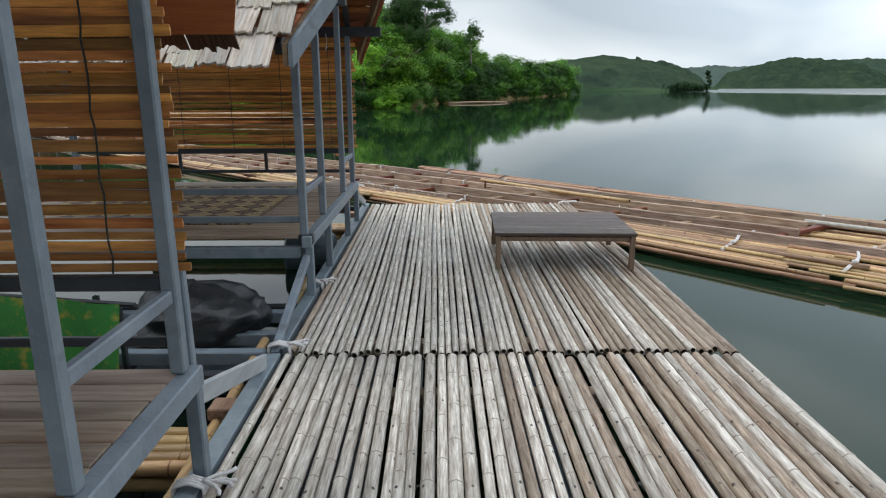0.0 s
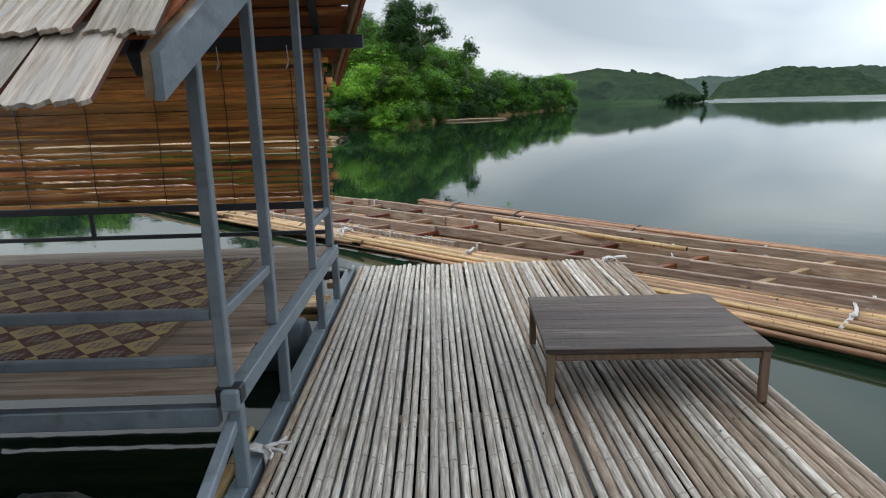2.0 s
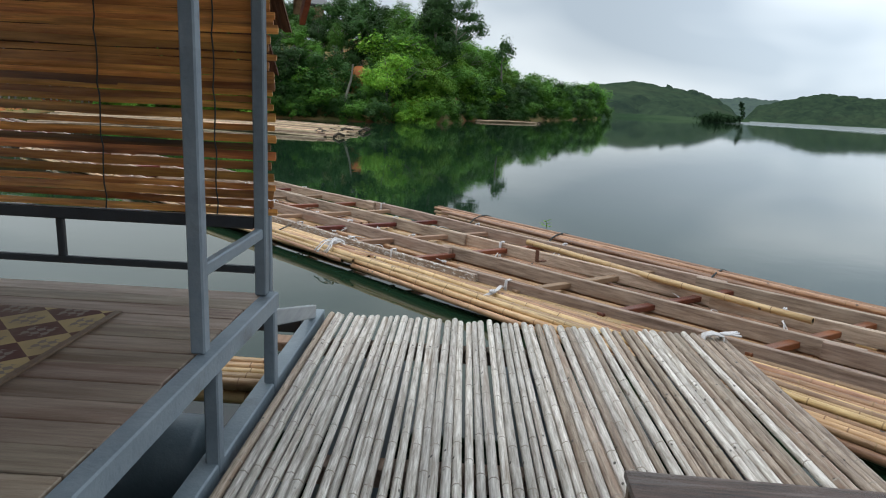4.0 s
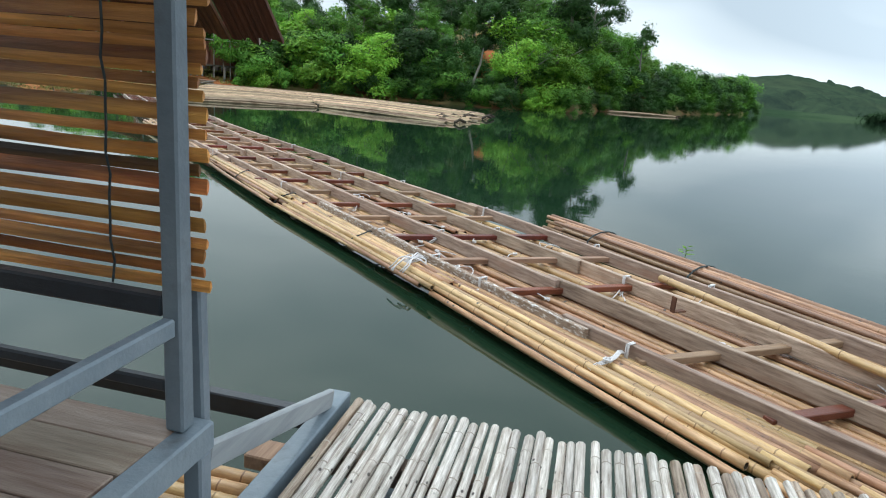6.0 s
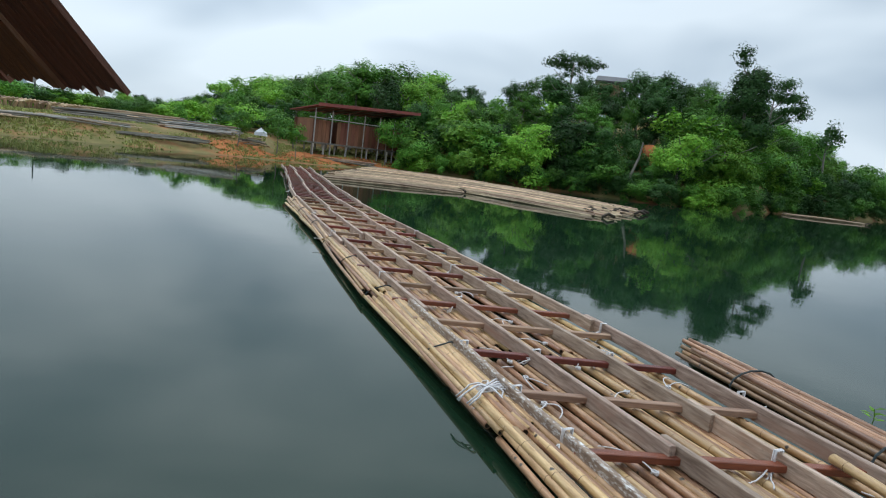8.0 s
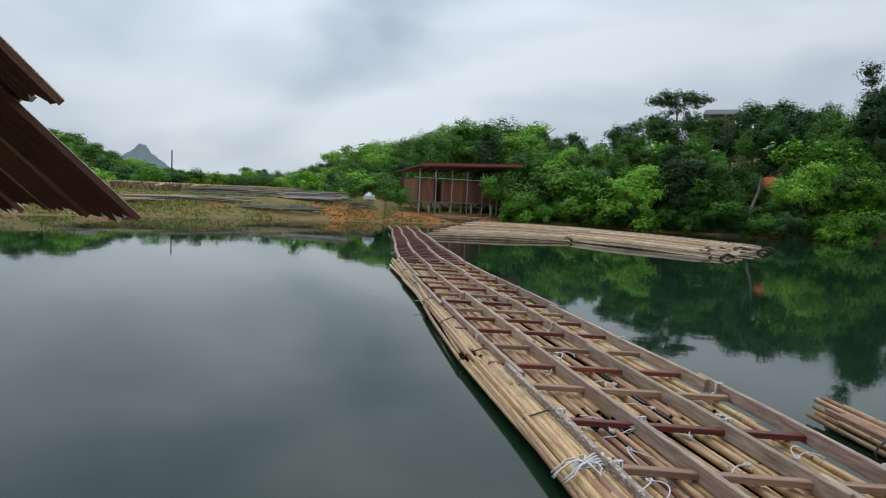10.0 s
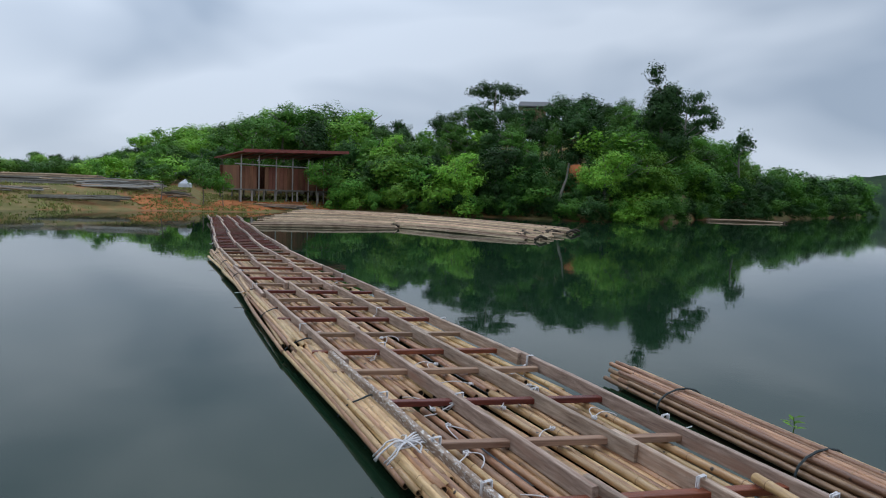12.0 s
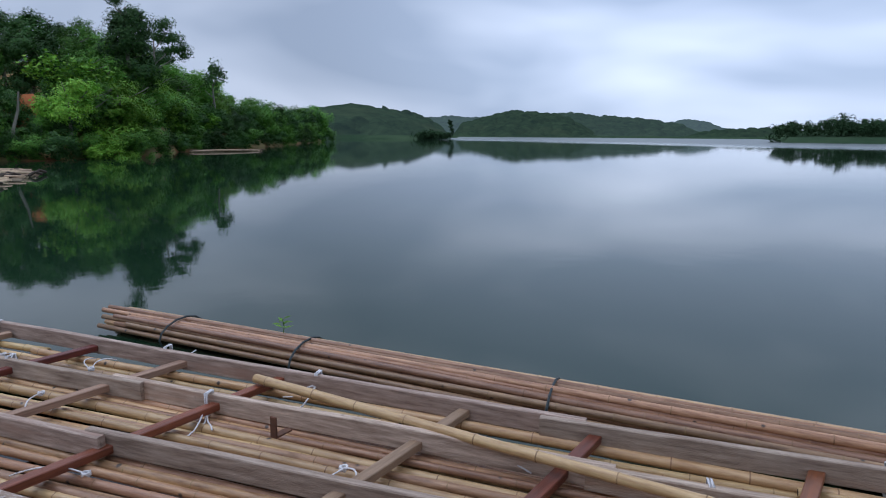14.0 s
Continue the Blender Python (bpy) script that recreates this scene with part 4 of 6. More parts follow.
        if w:
            g = Geo()
            for k in range(3):
                g.tube([p + rp(0.011 * (k - 1), 0, 0) + Vector((0, 0, 0.003 * k)) for p in pts[2:]], 0.006, 5)
            c = pts[4] + Vector((0, 0, 0.012))
            for k in range(6):
                a = k * 1.05 + rng.uniform(-0.3, 0.3)
                q = [c + Vector((0.028 * math.cos(a + i * 0.9), 0.028 * math.sin(a + i * 0.9), 0.008 * math.sin(i * 2.0 + k))) for i in range(5)]
                g.tube(q, 0.0065, 5)
        part("lashing", g, ROPE if w else CORD, t, smooth=True)


make_raft()


def make_bundle():
    rng = random.Random(4)
    t = thing("bamboo_bundle", "bundle of long bamboo canes tied with dark cord, afloat", "bamboo bundle", (0, 0, WATER_Z))
    up = Matrix.Translation((0, 0, -WATER_Z))
    kinds = [[bamboo(size, 0.033, rng, 7, 0.45, 0.02, 0.25).mesh("cane", [RAFT_BAMBOO if k == 0 else OLD_BAMBOO, HOLLOW_AND_BINDING, RAFT_NODE], True) for k in range(4)] for size in (8.3, 4.9)]
    line = ((-4, 10.45), (2, 10.66), (4.2, 10.88), (6.2, 11.15), (8.5, 11.38), (11.1, 11.57))

    def centre(s):
        return interp(line, s)

    for row, (s0, s1) in enumerate(((2.45, 10.75), (-1.6, 3.3))):
        for i in range(46):
            rr = 0.23 * math.sqrt((i + 0.5) / 46)
            dv, dz = rr * math.cos(i * 2.4) * 1.3, rr * math.sin(i * 2.4) * 0.62
            sh = rng.uniform(-0.45, 0.3)
            p, q = rp(s0 + sh, centre(s0) + dv, -0.375 + dz), rp(s1 + sh, centre(s1) + dv * (0.75 if row == 0 else 0.95) + rng.gauss(0, 0.02), -0.375 + dz * (0.7 if row == 0 else 0.95))
            part("cane", rng.choice(kinds[row]), None, t, m=up @ along(p, q) @ pose(0, 0, 0, 0, rng.uniform(0, 360), 0))
    for s in (9.9, 8.4, 6.2, 2.0):
        base = interp(((4.7, centre(4.7)), (11.0, centre(11.0))), s)
        pts = [rp(s, base + 0.30 * math.cos(a), -0.385 + 0.15 * math.sin(a) - WATER_Z) for a in np.linspace(0, 2 * math.pi, 15)]
        part("cord", Geo().tube(pts, 0.010, 5), CORD, t)
    return t


make_bundle()


def make_pole():
    rng = random.Random(8)
    t = thing("bamboo_pole", "loose bamboo pole lying across the raft beams", "bamboo pole", (0.80, 13.14, -0.20))
    a, b = Vector((0, 0, 0)), Vector((1.95, -2.75, 0.075))
    part("cane", bamboo((b - a).length, 0.034, rng, 10, 0.42, 0.012, 0.15), [RAFT_BAMBOO, HOLLOW_AND_BINDING, RAFT_NODE], t, m=along(a, b), smooth=True)


make_pole()


def make_pipe():
    a, b = rp(2.75, 10.12, -0.215), rp(-1.2, 9.95, -0.215)
    t = thing("pipe", "pale grey pipe lying on the raft's canes", "pipe", a)
    d = b - a
    part("tube", Geo().tube([Vector((0, 0, 0)), d * 0.33, d * 0.66, d], 0.03, 10), GREY_WOOD, t, smooth=True)


make_pipe()


def make_sprig():
    rng = random.Random(15)
    t = thing("leafy_sprig", "small bright green leafy sprig on the floating bundle", "sprig", SPRIG_AT)
    part("stem", Geo().tube([(0, 0, -0.05), (0.01, 0.0, 0.05), (0.0, 0.01, 0.12)], 0.004, 5), LEAF_BRIGHT, t)
    for i in range(9):
        a, z = i * 2.4, 0.03 + 0.011 * i
        d = Vector((math.cos(a), math.sin(a), 0.35))
        w = Vector((-math.sin(a), math.cos(a), 0)) * 0.017
        b = Vector((0, 0, z))
        part("leaf", Geo().add([b, b + d * 0.05 + w, b + d * 0.1 - Vector((0, 0, 0.015)), b + d * 0.05 - w], [(0, 1, 2, 3)]), LEAF_BRIGHT, t)


SPRIG_AT = (1.17, 14.40, -0.26)
make_sprig()


def make_bracket():
    t = thing("angle_bracket", "rusty bent steel bracket lying on the raft", "bracket", BRACKET_AT, 35)
    part("upright", Geo().box(0, 0, 0.03, 0.012, 0.05, 0.13, ch=0.002), RUST, t)
    part("foot", Geo().box(0.06, 0, -0.028, 0.12, 0.05, 0.012, ch=0.002), RUST, t)


BRACKET_AT = (0.80, 12.18, -0.17)
make_bracket()


# ---- far bamboo rafts ----
def far_raft(label, a0, a1, b0, b1, n, seed, ragged):
    """Canes laid from the line a0-a1 to the line b0-b1."""
    rng = random.Random(seed)
    a0, a1, b0, b1 = Vector(a0), Vector(a1), Vector(b0), Vector(b1)
    t = thing("bamboo_raft", label, "raft", (0, 0, WATER_Z), group="cut bamboo rafts")
    for i in range(n):
        f = i / (n - 1)
        p, q = a0.lerp(a1, f), b0.lerp(b1, f)
        d = (q - p).normalized()
        p = p - d * rng.uniform(-0.3, 0.5)
        q = q + d * rng.uniform(-ragged, ragged) * rng.choice((0.5, 0.8, 1.3))
        for k in range(2):
            z = 0.04 + 0.08 * k + rng.uniform(-0.03, 0.11)
            o = Vector((rng.uniform(-0.12, 0.12), rng.uniform(-0.12, 0.12)))
            m = (p + q) / 2
            part("cane", Geo().tube([(p.x + o.x, p.y + o.y, z), (m.x, m.y, z + rng.uniform(0, 0.05)), (q.x - o.x, q.y, z - 0.04)], rng.uniform(0.03, 0.058), 5), FAR_BAMBOO, t)
        if i % 9 == 4:
            e = q + d * 0.1
            part("binding", Geo().tube([(e.x - 0.2, e.y - 0.2, 0.05), (e.x, e.y, 0.2), (e.x + 0.25, e.y + 0.15, 0.1)], 0.07, 5), HOLLOW_AND_BINDING, t)


far_raft("flat raft of cut pale bamboo with ragged ends", (-14.2, 38.8), (-19.7, 50.6), (-7.0, 36.4), (-7.0, 45.4), 160, 1, 1.0)
far_raft("flat raft of cut bamboo moored at the shore", (-18.6, 33.4), (-27.0, 49.8), (-13.9, 37.6), (-18.6, 52.0), 150, 2, 0.4)
far_raft("narrow strip of bamboo floating near the far shore", (1.6, 80.0), (1.8, 81.5), (8.4, 84.0), (8.6, 85.2), 10, 3, 0.5)


# ---- trees ----
def leaf(g, p, nrm, size, rng, k=0):
    """A pointed, drooping leaf."""
    a = nrm.orthogonal().normalized()
    a = Matrix.Rotation(rng.uniform(0, 6.28), 3, nrm) @ a
    b = nrm.cross(a)
    w = size * rng.uniform(0.28, 0.4)
    droop = nrm * (-size * 0.18)
    n = len(g.v)
    g.v += [tuple(p - a * size * 0.5 - b * w), tuple(p - a * size * 0.5 + b * w), tuple(p + a * size * 0.5 + droop)]
    g.f.append((n, n + 1, n + 2))
    g.k.append(k)


def crown(rng, lobes, leaves, size, sag=0.0, twig=True):
    """Leaves massed on lobes (centre, radii); denser towards the outside, with gaps between clumps."""
    g = Geo()
    tot = sum(r[0] * r[1] for _, r in lobes)
    for c, r in lobes:
        c = Vector(c)
        nl = int(leaves * r[0] * r[1] / tot)
        ncl = max(5, nl // 62)
        for _ in range(ncl):
            d = Vector((rng.gauss(0, 1), rng.gauss(0, 1), rng.gauss(0.25, 1))).normalized()
            rad = rng.uniform(0.62, 1.08)
            cc = c + Vector((d.x * r[0], d.y * r[0], d.z * r[1])) * rad
            cs = size * rng.uniform(2.0, 4.3)
            for _ in range(62):
                o = Vector((rng.gauss(0, 1), rng.gauss(0, 1), rng.gauss(0, 0.8))).normalized() * cs * (rng.random() ** 0.4) * (1.0 if d.z > -0.3 else 0.8)
                nn = (d * 0.95 + o.normalized() * 0.55 + Vector((rng.gauss(0, 0.36), rng.gauss(0, 0.36), 0.35 + rng.gauss(0, 0.25)))).normalized()
                leaf(g, cc + o + Vector((0, 0, -sag * o.length)), nn, size * rng.uniform(0.7, 1.3), rng)
    return g


def trunk(rng, h, r, limbs):
    g = Geo()
    pts = [(0.06 * h * 0.2 * math.sin(i * 1.1), 0.05 * h * 0.2 * math.cos(i * 1.4), h * i / 6) for i in range(7)]
    g.tube(pts, [r * (1.25 - 0.85 * i / 6) for i in range(7)], 7)
    for a, z0, ln, rise in limbs:
        b = Vector(pts[3]) * 0 + Vector((0, 0, z0))
        d = Vector((math.cos(a), math.sin(a), rise))
        pp = [b, b + d * ln * 0.4, b + d * ln * 0.75 + Vector((0, 0, 0.06 * ln)), b + d * ln + Vector((0, 0, 0.16 * ln))]
        g.tube(pp, [r * 0.5, r * 0.38, r * 0.26, r * 0.12], 5)
    return g


def tree_kind(name, label, category, h, crown_geo, mat, trunk_geo=None):
    t = thing(name, label, category, (0, 0, -400), group="shore trees")
    if trunk_geo:
        part("trunk", trunk_geo, BARK, t)
    part("crown", crown_geo, mat, t)
    return t


def lobes_round(rng, h, w, n, z0=0.35):
    out = [((0, 0, h * 0.72), (w * 0.55, h * 0.26))]
    for i in range(n):
        a = i * 2.4 + rng.uniform(-0.4, 0.4)
        rr = w * rng.uniform(0.35, 0.62)
        z = h * rng.uniform(z0, 0.9)
        q = w * rng.uniform(0.26, 0.42)
        out.append(((rr * math.cos(a), rr * math.sin(a), z), (q, q * rng.uniform(0.6, 0.95))))
    return out


def limbs(rng, n, h, ln):
    return [(i * 2.4 + rng.uniform(-0.5, 0.5), h * rng.uniform(0.4, 0.8), ln * rng.uniform(0.6, 1.1), rng.uniform(0.2, 0.8)) for i in range(n)]


TR = random.Random(77)
KINDS = []
for i, (h, w, mt) in enumerate(((6.5, 2.3, LEAF), (8.0, 2.0, LEAF_DARK), (5.5, 2.6, LEAF_BRIGHT), (8.0, 2.7, LEAF), (6.5, 1.7, LEAF_DARK), (7.0, 2.2, LEAF_BRIGHT), (9.0, 1.8, LEAF))):
    KINDS.append((tree_kind("tree", "leafy green broadleaf tree on the lake shore", "tree", h,
                            crown(TR, lobes_round(TR, h, w, 8, 0.22), 8200, 0.165), mt, trunk(TR, h * 0.8, 0.13, limbs(TR, 6, h, w * 0.8))), h))
WOODS = []
for i, (h, w, mt) in enumerate(((6.0, 2.2, LEAF), (7.0, 2.0, LEAF_DARK), (5.0, 2.3, LEAF_BRIGHT), (6.0, 1.9, LEAF))):
    WOODS.append((tree_kind("tree", "dark green tree in the woods behind the bank", "tree", h,
                            crown(TR, lobes_round(TR, h, w, 9, 0.2), 3400, 0.19), mt, trunk(TR, h * 0.75, 0.11, limbs(TR, 3, h, w * 0.6))), h))
SHRUBS = []
for i, (h, w, mt) in enumerate(((2.2, 1.7, LEAF), (1.7, 1.9, LEAF_BRIGHT), (2.8, 1.6, LEAF_DARK))):
    SHRUBS.append((tree_kind("shrub", "dense green shrub hanging over the water's edge", "shrub", h,
                             crown(TR, lobes_round(TR, h, w, 6, 0.12), 3300, 0.125, 0.3), mt), h))


def bamboo_clump(rng, h):
    """A clump of feathery culms that arch over."""
    g, culms = Geo(), []
    for i in range(15):
        a = rng.uniform(0, 6.28)
        hh, sp = h * rng.uniform(0.7, 1.0), h * rng.uniform(0.12, 0.36)
        pts = []
        for j in range(9):
            u = j / 8
            pts.append(Vector((math.cos(a) * (0.3 + sp * u * u), math.sin(a) * (0.3 + sp * u * u), hh * (u - 0.22 * u ** 4))))
        culms.append(Geo().tube(pts, [0.035 * (1 - 0.8 * j / 8) for j in range(9)], 4))
        for j in range(2, 9):
            for _ in range(16):
                p = pts[j] + Vector((rng.gauss(0, 0.3), rng.gauss(0, 0.3), rng.gauss(-0.05, 0.28)))
                leaf(g, p, Vector((rng.gauss(0, 0.7), rng.gauss(0, 0.7), 1)).normalized(), rng.uniform(0.22, 0.4), rng)
    t = thing("bamboo_clump", "feathery bright green bamboo clump on the bank", "bamboo", (0, 0, -400), group="shore trees")
    for st in culms:
        part("culm", st, LEAF_DARK, t)
    part("foliage", g, LEAF_BRIGHT, t)
    return t


BAMBOOS = [(bamboo_clump(TR, 6.0), 6.0), (bamboo_clump(TR, 5.0), 5.0)]
CANOPY = ((-12.5, 0.9), (-8, 1.8), (-6.5, 2.0), (-4.6, 2.3), (-3.4, 3.6), (-2.2, 4.6), (-0.2, 5.6), (2.3, 6.4), (5, 7.6), (7.5, 8.2), (10.2, 8.3), (12, 7.6), (14, 7.2), (17.6, 7.6), (21, 7.0),
          (23.2, 6.0), (26, 6.0), (29.9, 5.8), (32.5, 6.7), (36.9, 6.0), (40.8, 4.6), (44.8, 3.5), (47.7, 2.4), (50.5, 1.5), (53.3, 1.8), (55.1, 1.2), (59.5, 1.25), (63.2, 2.15), (65, 2.75), (67.4, 3.6), (70, 3.5), (75, 3.6))


def plant(kind, r, b, h, rng, sink=0.1, label="", wide=1.0):
    ob, h0 = kind
    x, y = EYE_O[0] - r * math.sin(radians(b)), EYE_O[1] + r * math.cos(radians(b))
    z = max(ground_z(x, y), WATER_Z - 0.25) - sink
    k = h / h0
    kw = k * wide * rng.uniform(0.92, 1.12)
    c = copy_thing(ob, Matrix.Translation((x, y, z)) @ pose(0, 0, 0, rng.uniform(-4, 4), rng.uniform(-4, 4), rng.uniform(0, 360)) @ Matrix.Diagonal((kw, kw, k, 1)))
    if label:
        c["label"] = label
    return c


YOUNG = (tree_kind("tree", "slender young tree on the cleared red bank", "tree", 3.2,
                   crown(TR, [((0, 0, 2.7), (0.55, 0.3)), ((0.4, 0.2, 2.3), (0.4, 0.2)), ((-0.35, 0.1, 2.05), (0.45, 0.22)), ((0.1, -0.3, 1.7), (0.3, 0.15))], 760, 0.15),
                   LEAF, trunk(TR, 2.7, 0.035, limbs(TR, 5, 2.9, 0.5))), 3.2)


def make_forest():
    rng = random.Random(31)
    # foliage at the waterline
    b = 30.2
    while b > -12:
        sh = interp(SHORE, b)
        plant(SHRUBS[rng.choice((0, 1, 2) if b > 20 or 2 < b < 7 else (0, 2, 2))], sh + (rng.uniform(-0.2, 1.2) if b > 9 else rng.uniform(-1.6, 0.2)), b, rng.uniform(1.3, 2.6) * (1 + max(0, sh - 55) / 130), rng, wide=1.2)
        plant(SHRUBS[rng.choice((0, 1, 2) if b > 20 or 2 < b < 7 else (0, 2, 2))], sh + rng.uniform(1.5, 3.5), b + 0.4, (rng.uniform(2.2, 3.6) if not 8.2 < b < 11.8 else 1.7) * (1 + max(0, sh - 55) / 130), rng, wide=1.2)
        b -= (1.0 if b > 9 else 0.75) * 52 / sh * rng.uniform(0.8, 1.2)
    # dark growth round the clay scar
    for b, off, h in ((8.9, 4.2, 2.5), (10.9, 4.4, 2.7), (11.8, 5.5, 3.6), (9.9, 3.6, 1.7), (8.2, 5.5, 3.2), (11.2, 9.5, 3.8), (8.7, 9.5, 3.6)):
        plant(SHRUBS[2], interp(SHORE, b) + off, b, h, rng, wide=0.9)
    # rows of trees up the slope
    for row, (off, share) in enumerate(((2.6, 0.5), (6.0, 0.72), (10, 0.9), (16, 1.03))):
        b = (30.6, 30.2, 33.0, 38.0)[row]
        while b > -11.5:
            sh = interp(SHORE, b)
            r = sh + off * (1 + max(0, sh - 55) / 90) + rng.uniform(-1.2, 1.2)
            x, y = EYE_O[0] - r * math.sin(radians(b)), EYE_O[1] + r * math.cos(radians(b))
            gz = ground_z(x, y)
            top = 1.5 + 1.07 * r * math.tan(radians(interp(CANOPY, b))) * share * rng.uniform(0.88, 1.06)
            h = min(max(top - gz, 2.2), 10.5)
            if 8.3 < b < 11.8:
                h = min(h, 1.5 + r * math.tan(radians(1.5)) - gz) if row == 0 else 0 if row == 1 else h
            if 12.0 < b < 14.6:
                h = min(h, 1.5 + r * math.tan(radians(7.6)) - gz)
            if h > 0.8:
                stand = noise.noise((b * 0.22, row * 0.45, 1.7)) - (0.25 if 9 < b < 18 else 0.0)
                kind = rng.choice(BAMBOOS) if rng.random() < (0.2 if b > 18.5 or b < 8.3 else 0.06) else KINDS[rng.choice((0, 3, 6, 4) if b < -4 else (2, 5, 3, 0, 6) if b < 8.5 and row < 3 else (1, 4, 1, 4, 6) if stand < -0.12 or (8.3 < b < 18.5 and rng.random() < 0.75) else (2, 5, 3) if stand > 0.14 else (0, 3, 6, 2, 1))]
                plant(kind, r, b, h, rng, 0.15, wide=1.25 if h > 4 else 1.5)
            b -= 1.9 * 52 / sh * rng.uniform(0.8, 1.15)
    # woods behind the cleared shore
    for row, off in enumerate((26, 38, 54, 74)):
        b = 76.0
        while b > 34:
            sh = interp(SHORE, b)
            r = sh + off + rng.uniform(-4, 4)
            x, y = shore(r, b)
            top = 1.5 + r * math.tan(radians(interp(CANOPY, b))) * (0.72, 0.86, 0.98, 1.06)[row] * rng.uniform(0.9, 1.08)
            plant(rng.choice(WOODS), r, b, min(max(top - ground_z(x, y), 1.8), 9), rng, 0.15, wide=1.35)
            b -= 1.25 * rng.uniform(0.8, 1.2)
    b = 78.0
    while b > 33:
        r = interp(SHORE, b) + rng.uniform(19, 24)
        plant(rng.choice(SHRUBS), r, b, rng.uniform(1.3, 2.6), rng, 0.3, wide=1.5)
        b -= rng.uniform(0.9, 1.6)
    # small trees on the cleared bank, before the shed
    for b, off, h in ((45.2, 3.0, 2.7), (42.0, 2.6, 3.0), (40.4, 2.2, 2.6), (32.6, 2.2, 3.8), (31.4, 2.5, 4.0), (49.8, 8.0, 1.9)):
        plant(YOUNG, interp(SHORE, b) + off, b, h, rng, 0.1)


make_forest()


def tall(r, b, elev):
    x, y = EYE_O[0] - r * math.sin(radians(b)), EYE_O[1] + r * math.cos(radians(b))
    return 1.5 + r * math.tan(radians(elev)) - ground_z(x, y)


def special_trees():
    rng = random.Random(9)
    # flat-topped crown beside the hill house
    h = 7.6
    lo = [((1.7 * math.cos(a), 1.7 * math.sin(a), h - 0.7 + 0.3 * math.sin(a * 3)), (1.0, 0.30)) for a in np.linspace(0, 5.6, 8)] + [((0, 0, h - 0.2), (1.3, 0.35)), ((0.6, 0, h - 1.9), (1.0, 0.3))]
    t = tree_kind("tree", "flat-topped spreading tree on the hill", "tree", h, crown(rng, lo, 4200, 0.18), LEAF_DARK, trunk(rng, h * 0.9, 0.12, limbs(rng, 9, h, 2.2)))
    plant((t, h), 74, 17.3, tall(74, 17.3, 9.3), rng, wide=1.3)
    # tall tree with a separate tuft and a bulky crown
    h = 11.0
    lo = [((0, 0, h * 0.60), (1.5, 1.5)), ((0.5, 0.2, h * 0.76), (1.1, 1.0)), ((-0.9, 0.3, h * 0.52), (1.1, 1.2)), ((0.3, 0, h * 0.36), (2.0, 1.6)), ((0.2, 0.4, h * 0.68), (1.6, 1.6)), ((-0.8, 0, h * 0.95), (0.55, 0.5)), ((-0.75, 0, h * 0.88), (0.4, 0.35))]
    t = tree_kind("tree", "tall dark tree with a small tuft above its crown", "tree", h, crown(rng, lo, 17000, 0.17), LEAF_DARK, trunk(rng, h * 0.84, 0.16, limbs(rng, 8, h, 1.6)))
    c = plant((t, h), 66, 3.2, tall(66, 3.2, 11.1), rng, wide=1.15)
    c.rotation_euler = (0, 0, 0)
    # sparse, leaning tree with open clumps
    h = 9.0
    lo = [((0.9, 0, h * 0.90), (0.75, 0.35)), ((1.5, 0.3, h * 0.78), (0.8, 0.4)), ((2.1, 0, h * 0.66), (0.7, 0.5)), ((0.3, 0.3, h * 0.80), (0.5, 0.4)), ((1.0, 0.2, h * 0.68), (0.5, 0.3))]
    t = tree_kind("tree", "sparse pale-trunked tree with open clumps of leaves", "tree", h, crown(rng, lo, 3600, 0.17), LEAF_DARK,
                  trunk(rng, h * 0.85, 0.11, [(0.0, h * 0.55, 1.6, 0.9), (0.2, h * 0.5, 2.3, 0.6), (0.1, h * 0.68, 1.2, 1.2), (2.8, h * 0.6, 0.8, 1.2)]))
    c = plant((t, h), 74, 1.3, tall(74, 1.3, 9.2), rng, wide=0.9)
    c.rotation_euler = (0, 0, 0)
    # small palm-like top
    h = 5.5
    lo = [((0, 0, h * 0.9), (0.5, 0.5)), ((0.5, 0, h * 0.78), (0.6, 0.3)), ((-0.2, 0, h * 0.7), (0.4, 0.4))]
    t = tree_kind("tree", "small slender tree with a tufted top", "tree", h, crown(rng, lo, 760, 0.17), LEAF_DARK, trunk(rng, h * 0.9, 0.08, limbs(rng, 3, h, 0.6)))
    c = plant((t, h), 88, -2.9, tall(88, -2.9, 6.0), rng)
    c.rotation_euler = (0, 0, 0)
    # leaning pale trunk over the clay
    t = thing("dead_tree", "pale bare trunk leaning over the bank", "tree", (0, 0, 0))
    x, y = EYE_O[0] - 53.5 * math.sin(radians(11.4)), EYE_O[1] + 53.5 * math.cos(radians(11.4))
    part("trunk", Geo().tube([(x, y, 0.2), (x + 0.15, y, 1.6), (x + 0.55, y, 2.9), (x + 0.75, y - 0.2, 4.2)], [0.13, 0.11, 0.09, 0.05], 7), BARK, t)


special_trees()
for o in [o for o in scene.objects if o.parent is None and o.location.z < -300]:
    for q in (*o.children_recursive, o):
        bpy.data.objects.remove(q)


